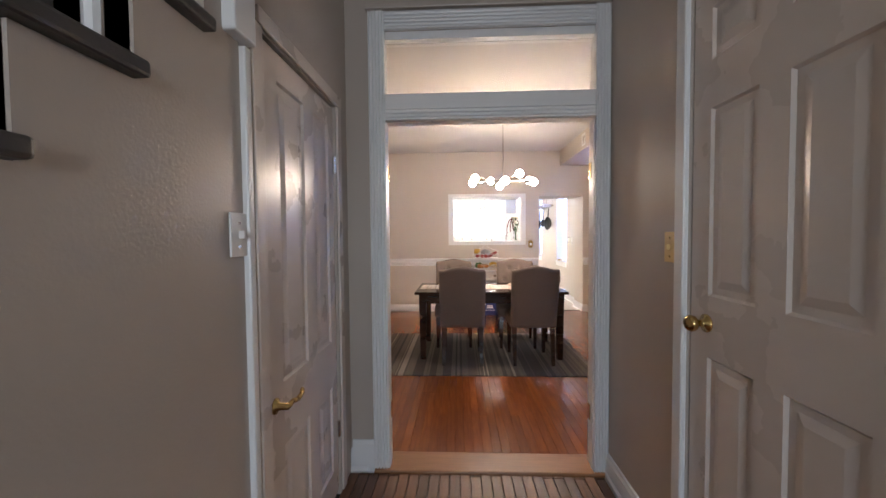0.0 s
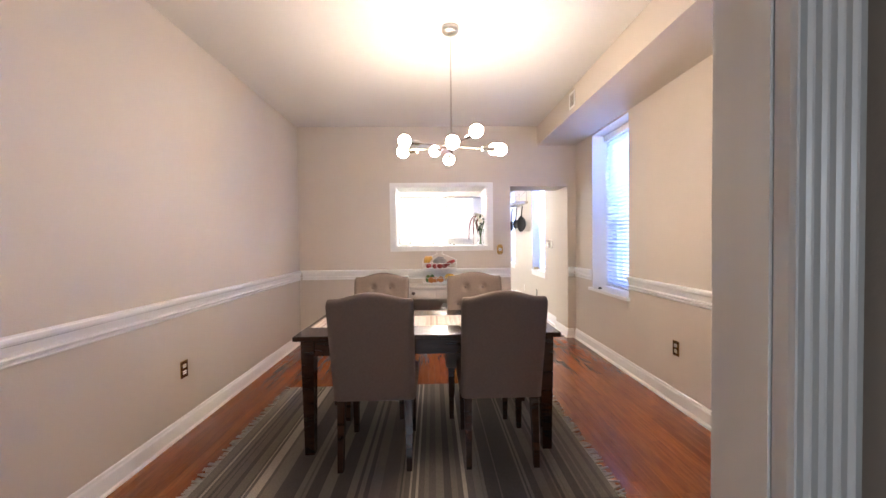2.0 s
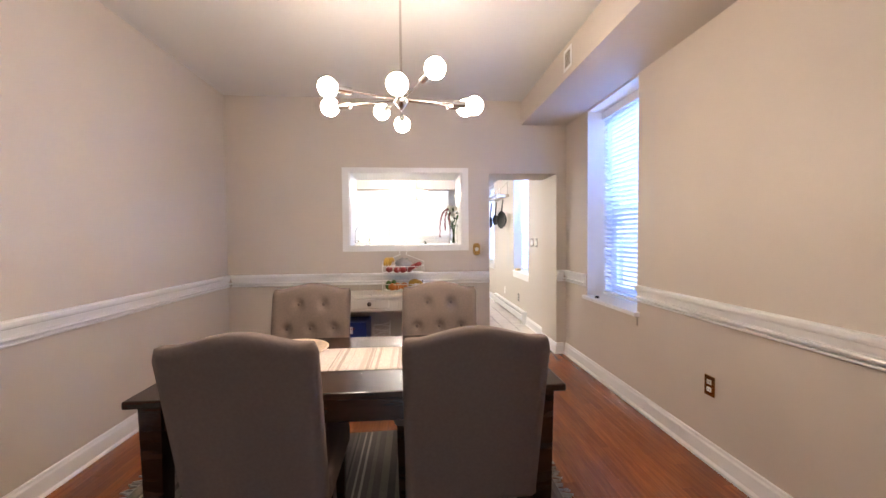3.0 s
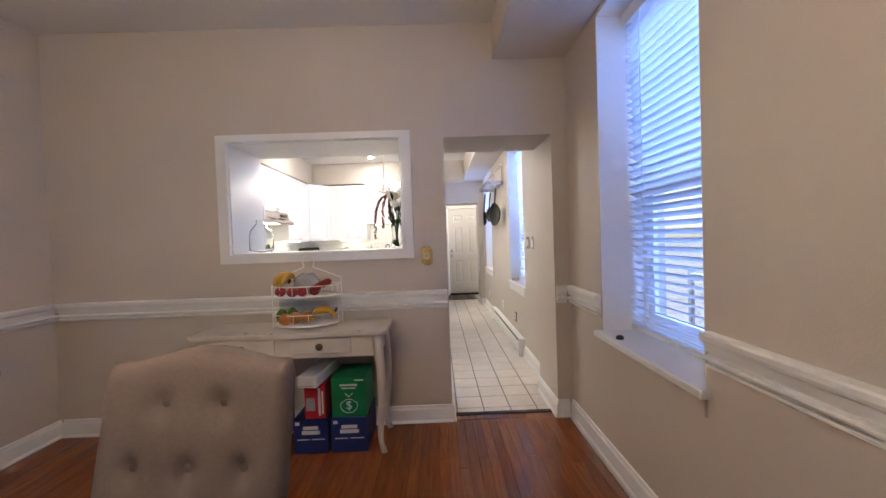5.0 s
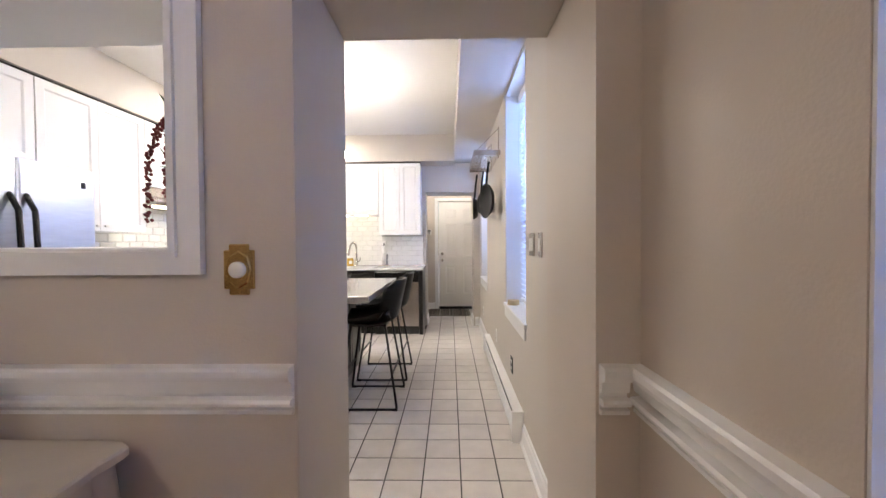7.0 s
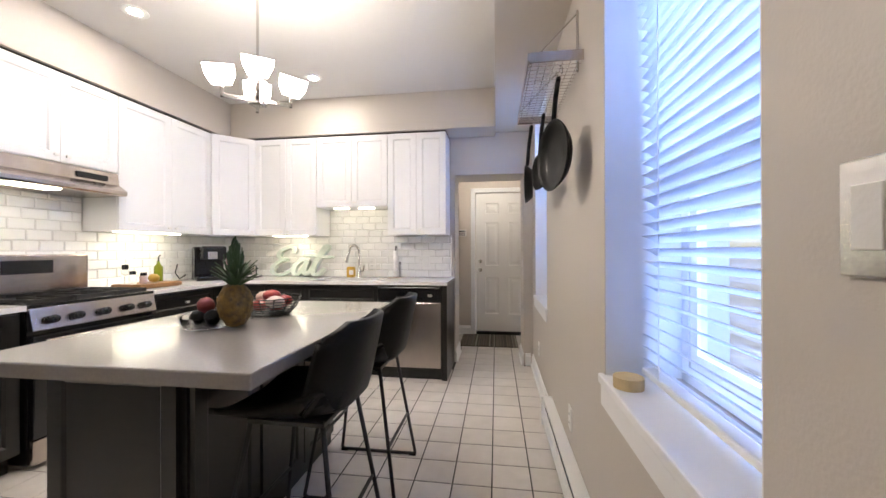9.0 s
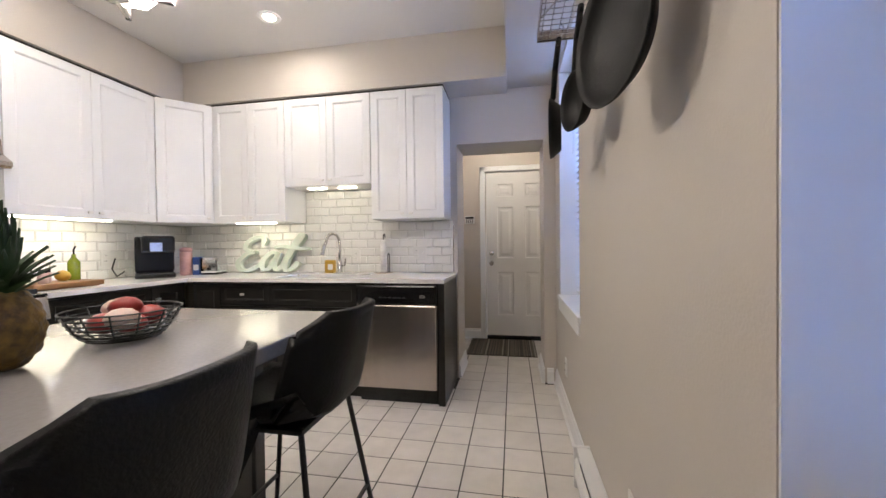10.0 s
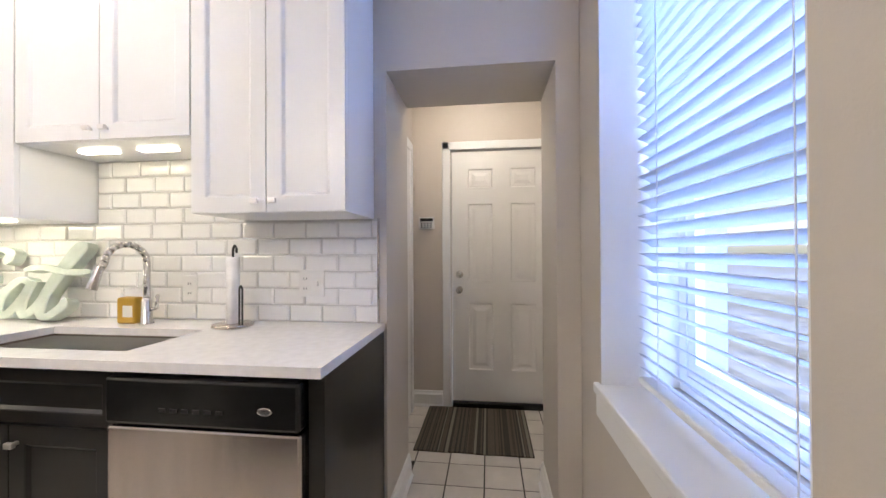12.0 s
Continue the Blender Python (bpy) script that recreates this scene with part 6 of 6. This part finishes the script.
tpz = part("tape_roll", lathe([(0.034, 0.0), (0.046, 0.0), (0.046, 0.036), (0.034, 0.036)], 30), C["tape"])
tpz.location = (2.505, 8.475, KSILL + 0.0065)
tagged(tpz, "roll of beige tape lying on the window sill", "tape roll")
st_ = part("door_stop", lathe([(0.02, 0), (0.02, 0.012), (0.01, 0.02)], 14), M["black"])
st_.location = (2.50, 5.80, SILL + 0.0065)
tagged(st_, "small black knob lying on the window sill", "knob")

# ---- outside ----
setting("ground", slab("z", -0.8, -0.6, -80, 80, -80, 80), M["ground"], "bare yard ground outside", "ground")
nb = thing("neighbour_house", "red brick side wall of the neighbouring house", "house", (4.9, 0, -0.6), kind="structure")
part("wall", B(0.02, 0.3, 2, 7.2, 0, 2.6), M["grout2"], nb)
bk = bmesh.new()
for r in range(34):
    for c in range(24):
        y0 = 2.0 + c * 0.215 + (0.1075 if r % 2 else 0)
        if y0 + 0.205 < 7.2:
            bx(bk, 0.008, 0.02, y0, y0 + 0.205, r * 0.075, r * 0.075 + 0.065)
tagged(part("bricks", bk, M["brick"], nb), kind="stuff")
fe = thing("chain_link_fence", "galvanised chain-link fence outside the window", "fence", (3.85, 0, -0.6))
for y in (3.2, 5.2, 7.2):
    part("post", rods([(0, y, 0), (0, y, 1.55)], 0.025), M["nickel"], fe)
part("top_rail", rods([(0, 3.2, 1.52), (0, 7.2, 1.52)], 0.018), M["nickel"], fe)
wm = bmesh.new()
for k in range(-18, 58):
    for s in (1, -1):
        a, b = Vector((0, 3.2 + k * 0.07, 0.0)), Vector((0, 3.2 + k * 0.07 + s * 1.5, 1.5))
        if s < 0:
            a.y, b.y = a.y + 1.0, b.y + 1.0
        ts = [max(0, min(1, (lim - a.y) / (b.y - a.y))) for lim in (3.2, 7.2)]
        t0, t1 = min(ts), max(ts)
        if t1 - t0 > 0.03:
            rod(wm, a.lerp(b, t0), a.lerp(b, t1), 0.0025, 4)
tagged(part("wire_mesh", wm, M["nickel"], fe), kind="stuff")

# ---- floors of single pieces, last ----
rnd = random.Random(2)
fl = thing("floor_dining", "glossy reddish oak strip floor", "floor", kind="structure")
meshes = {}


def piece(name, key, size, at, material, parent, bev=0.0015):
    if key not in meshes:
        sx, sy, sz = size
        b = bmesh.new()
        v0 = [b.verts.new((x, y, -sz)) for x, y in ((0, 0), (sx, 0), (sx, sy), (0, sy))]
        v1 = [b.verts.new((x, y, -bev)) for x, y in ((0, 0), (sx, 0), (sx, sy), (0, sy))]
        v2 = [b.verts.new((x, y, 0)) for x, y in ((bev, bev), (sx - bev, bev), (sx - bev, sy - bev), (bev, sy - bev))]
        for p, q in ((v0, v1), (v1, v2)):
            for i in range(4):
                b.faces.new((p[i], p[(i + 1) % 4], q[(i + 1) % 4], q[i]))
        b.faces.new(v2)
        o = part(name, b, material, parent)
        meshes[key] = o.data
    else:
        o = new(name, meshes[key])
        o.parent = parent
    o.location = at
    return o


PW = 0.0585
for i in range(63):
    x, y = -1.178 + i * PW, 2.126
    w = PW - 0.0004
    if x + w > 2.488:
        break
    first = True
    while y < 6.49:
        ln = rnd.choice((0.9, 1.2, 1.5, 1.8)) if not first else rnd.choice((0.5, 0.9, 1.3))
        first = False
        ln = min(ln, 6.492 - y)
        if 6.492 - y - ln < 0.25:
            ln = 6.492 - y
        piece("plank", ("p", round(ln, 3)), (w, ln - 0.001, 0.02), (x, y, 0), M["plank"], fl, 0.0007)
        y += ln
for i in range(13):
    piece("plank", "pd", (PW - 0.0008, 0.062, 0.02), (1.612 + i * PW, 6.496, 0), M["plank"], fl, 0.0007)

hf = thing("floor_hall", "worn dark narrow hall floorboards", "floor", kind="structure")
for i in range(26):
    x, y = -0.434 + i * 0.0575, -2.99
    if x > 0.98:
        break
    while y < 1.92:
        ln = min(rnd.choice((1.1, 1.6, 2.2)), 1.929 - y)
        piece("board", ("h", round(ln, 3)), (0.0545, ln - 0.003, 0.02), (x, y, rnd.uniform(-0.003, 0)), M["oldplank"], hf, 0.003)
        y += ln

kf = thing("floor_kitchen", "off-white square ceramic tiles with dark grout", "floor", kind="structure")
part("grout_bed", B(-1.085, 2.462, 6.607, 12.54, -0.02, -0.0025), M["grout"], kf)
T = 0.2032
far = bmesh.new()
for i in range(-14, 4):
    for j in range(-2, 28):
        x0, y0 = 2.0575 + i * T + 0.0032, 6.883 + j * T + 0.0032
        x1, y1 = x0 + T - 0.0064, y0 + T - 0.0064
        if y0 < 6.6:
            y0 = 6.608
        lo_x, hi_x = -1.08, 2.462
        if y1 < 6.97:
            lo_x, hi_x = 1.612, 2.375
        elif y0 > 11.62:
            lo_x, hi_x = 1.486, 2.598
        elif y0 > 11.15:
            lo_x, hi_x = 1.647, 2.365
        x0, x1, y1 = max(x0, lo_x), min(x1, hi_x), min(y1, 12.54)
        if x1 - x0 < 0.015 or y1 - y0 < 0.015:
            continue
        if x0 > 1.55 or x0 > 0.1 and not (x1 < 1.0 and 8.4 < y0 < 9.3) and y0 < 10.75 or y0 > 11.0:
            piece("tile", ("t", round(x1 - x0, 3), round(y1 - y0, 3)), (x1 - x0, y1 - y0, 0.012), (x0, y0, 0), M["tile"], kf, 0.002)
        elif y0 < 10.8:
            bx(far, x0, x1, y0, y1, -0.012, 0)
tagged(part("tiles", far, M["tile"], kf), kind="stuff")

# backsplash of bevelled subway tiles
bs = thing("backsplash", "white bevelled subway tile backsplash in running bond", "backsplash", kind="structure")
part("grout_bed", slab("y", 11.189, 11.1965, -1.085, 1.607, 0.915, 1.368), M["grout2"], bs)
part("grout_bed", slab("y", 11.189, 11.1965, 0.226, 0.99, 1.369, 1.659), M["grout2"], bs)
part("grout_bed", slab("x", -1.0895, -1.082, 8.0, 11.188, 0.915, 1.368), M["grout2"], bs)
part("grout_bed", slab("x", -1.0895, -1.082, 8.895, 9.65, 1.369, 1.62), M["grout2"], bs)
part("edge_trim", B(1.607, 1.6145, 11.183, 11.1965, 0.915, 1.371), M["nickel"], bs)


def wall_tile(w, h, parent, m):
    key = ("s", round(w, 3), round(h, 3))
    if key not in meshes:
        b = bmesh.new()
        e = min(0.007, w / 3)
        p = [[b.verts.new((x, y, z)) for x, z in ((d, d), (w - d, d), (w - d, h - d), (d, h - d))] for d, y in ((0, 0), (0, -0.003), (e, -0.008))]
        for q, r in zip(p, p[1:]):
            for i in range(4):
                b.faces.new((q[i], q[(i + 1) % 4], r[(i + 1) % 4], r[i]))
        b.faces.new(p[-1])
        o = part("tile", b, M["subway"], parent)
        meshes[key] = o.data
    else:
        o = new("tile", meshes[key])
        o.parent = parent
    o.matrix_basis = m


def tile_run(length, z0, z1, place, first=0):
    TW, TH, G = 0.1524, 0.0742, 0.0032
    r = 0
    while z0 + r * TH < z1 - 0.012:
        za = z0 + r * TH
        zb = min(za + TH - G, z1)
        u = -TW / 2 if (r + first) % 2 else 0.0
        while u < length - 0.01:
            a, b = max(u, 0), min(u + TW - G, length)
            if b - a > 0.012:
                wall_tile(b - a, zb - za, bs, place(a, za))
            u += TW
        r += 1


tile_run(2.69, 0.916, 1.367, lambda a, z: pose(-1.083 + a, 11.189, z))
tile_run(0.762, 1.3612, 1.659, lambda a, z: pose(0.227 + a, 11.189, z))
tile_run(3.18, 0.916, 1.367, lambda a, z: pose(-1.082, 8.005 + a, z, 0, 0, 90))
tile_run(0.75, 1.3612, 1.619, lambda a, z: pose(-1.082, 8.897 + a, z, 0, 0, 90))
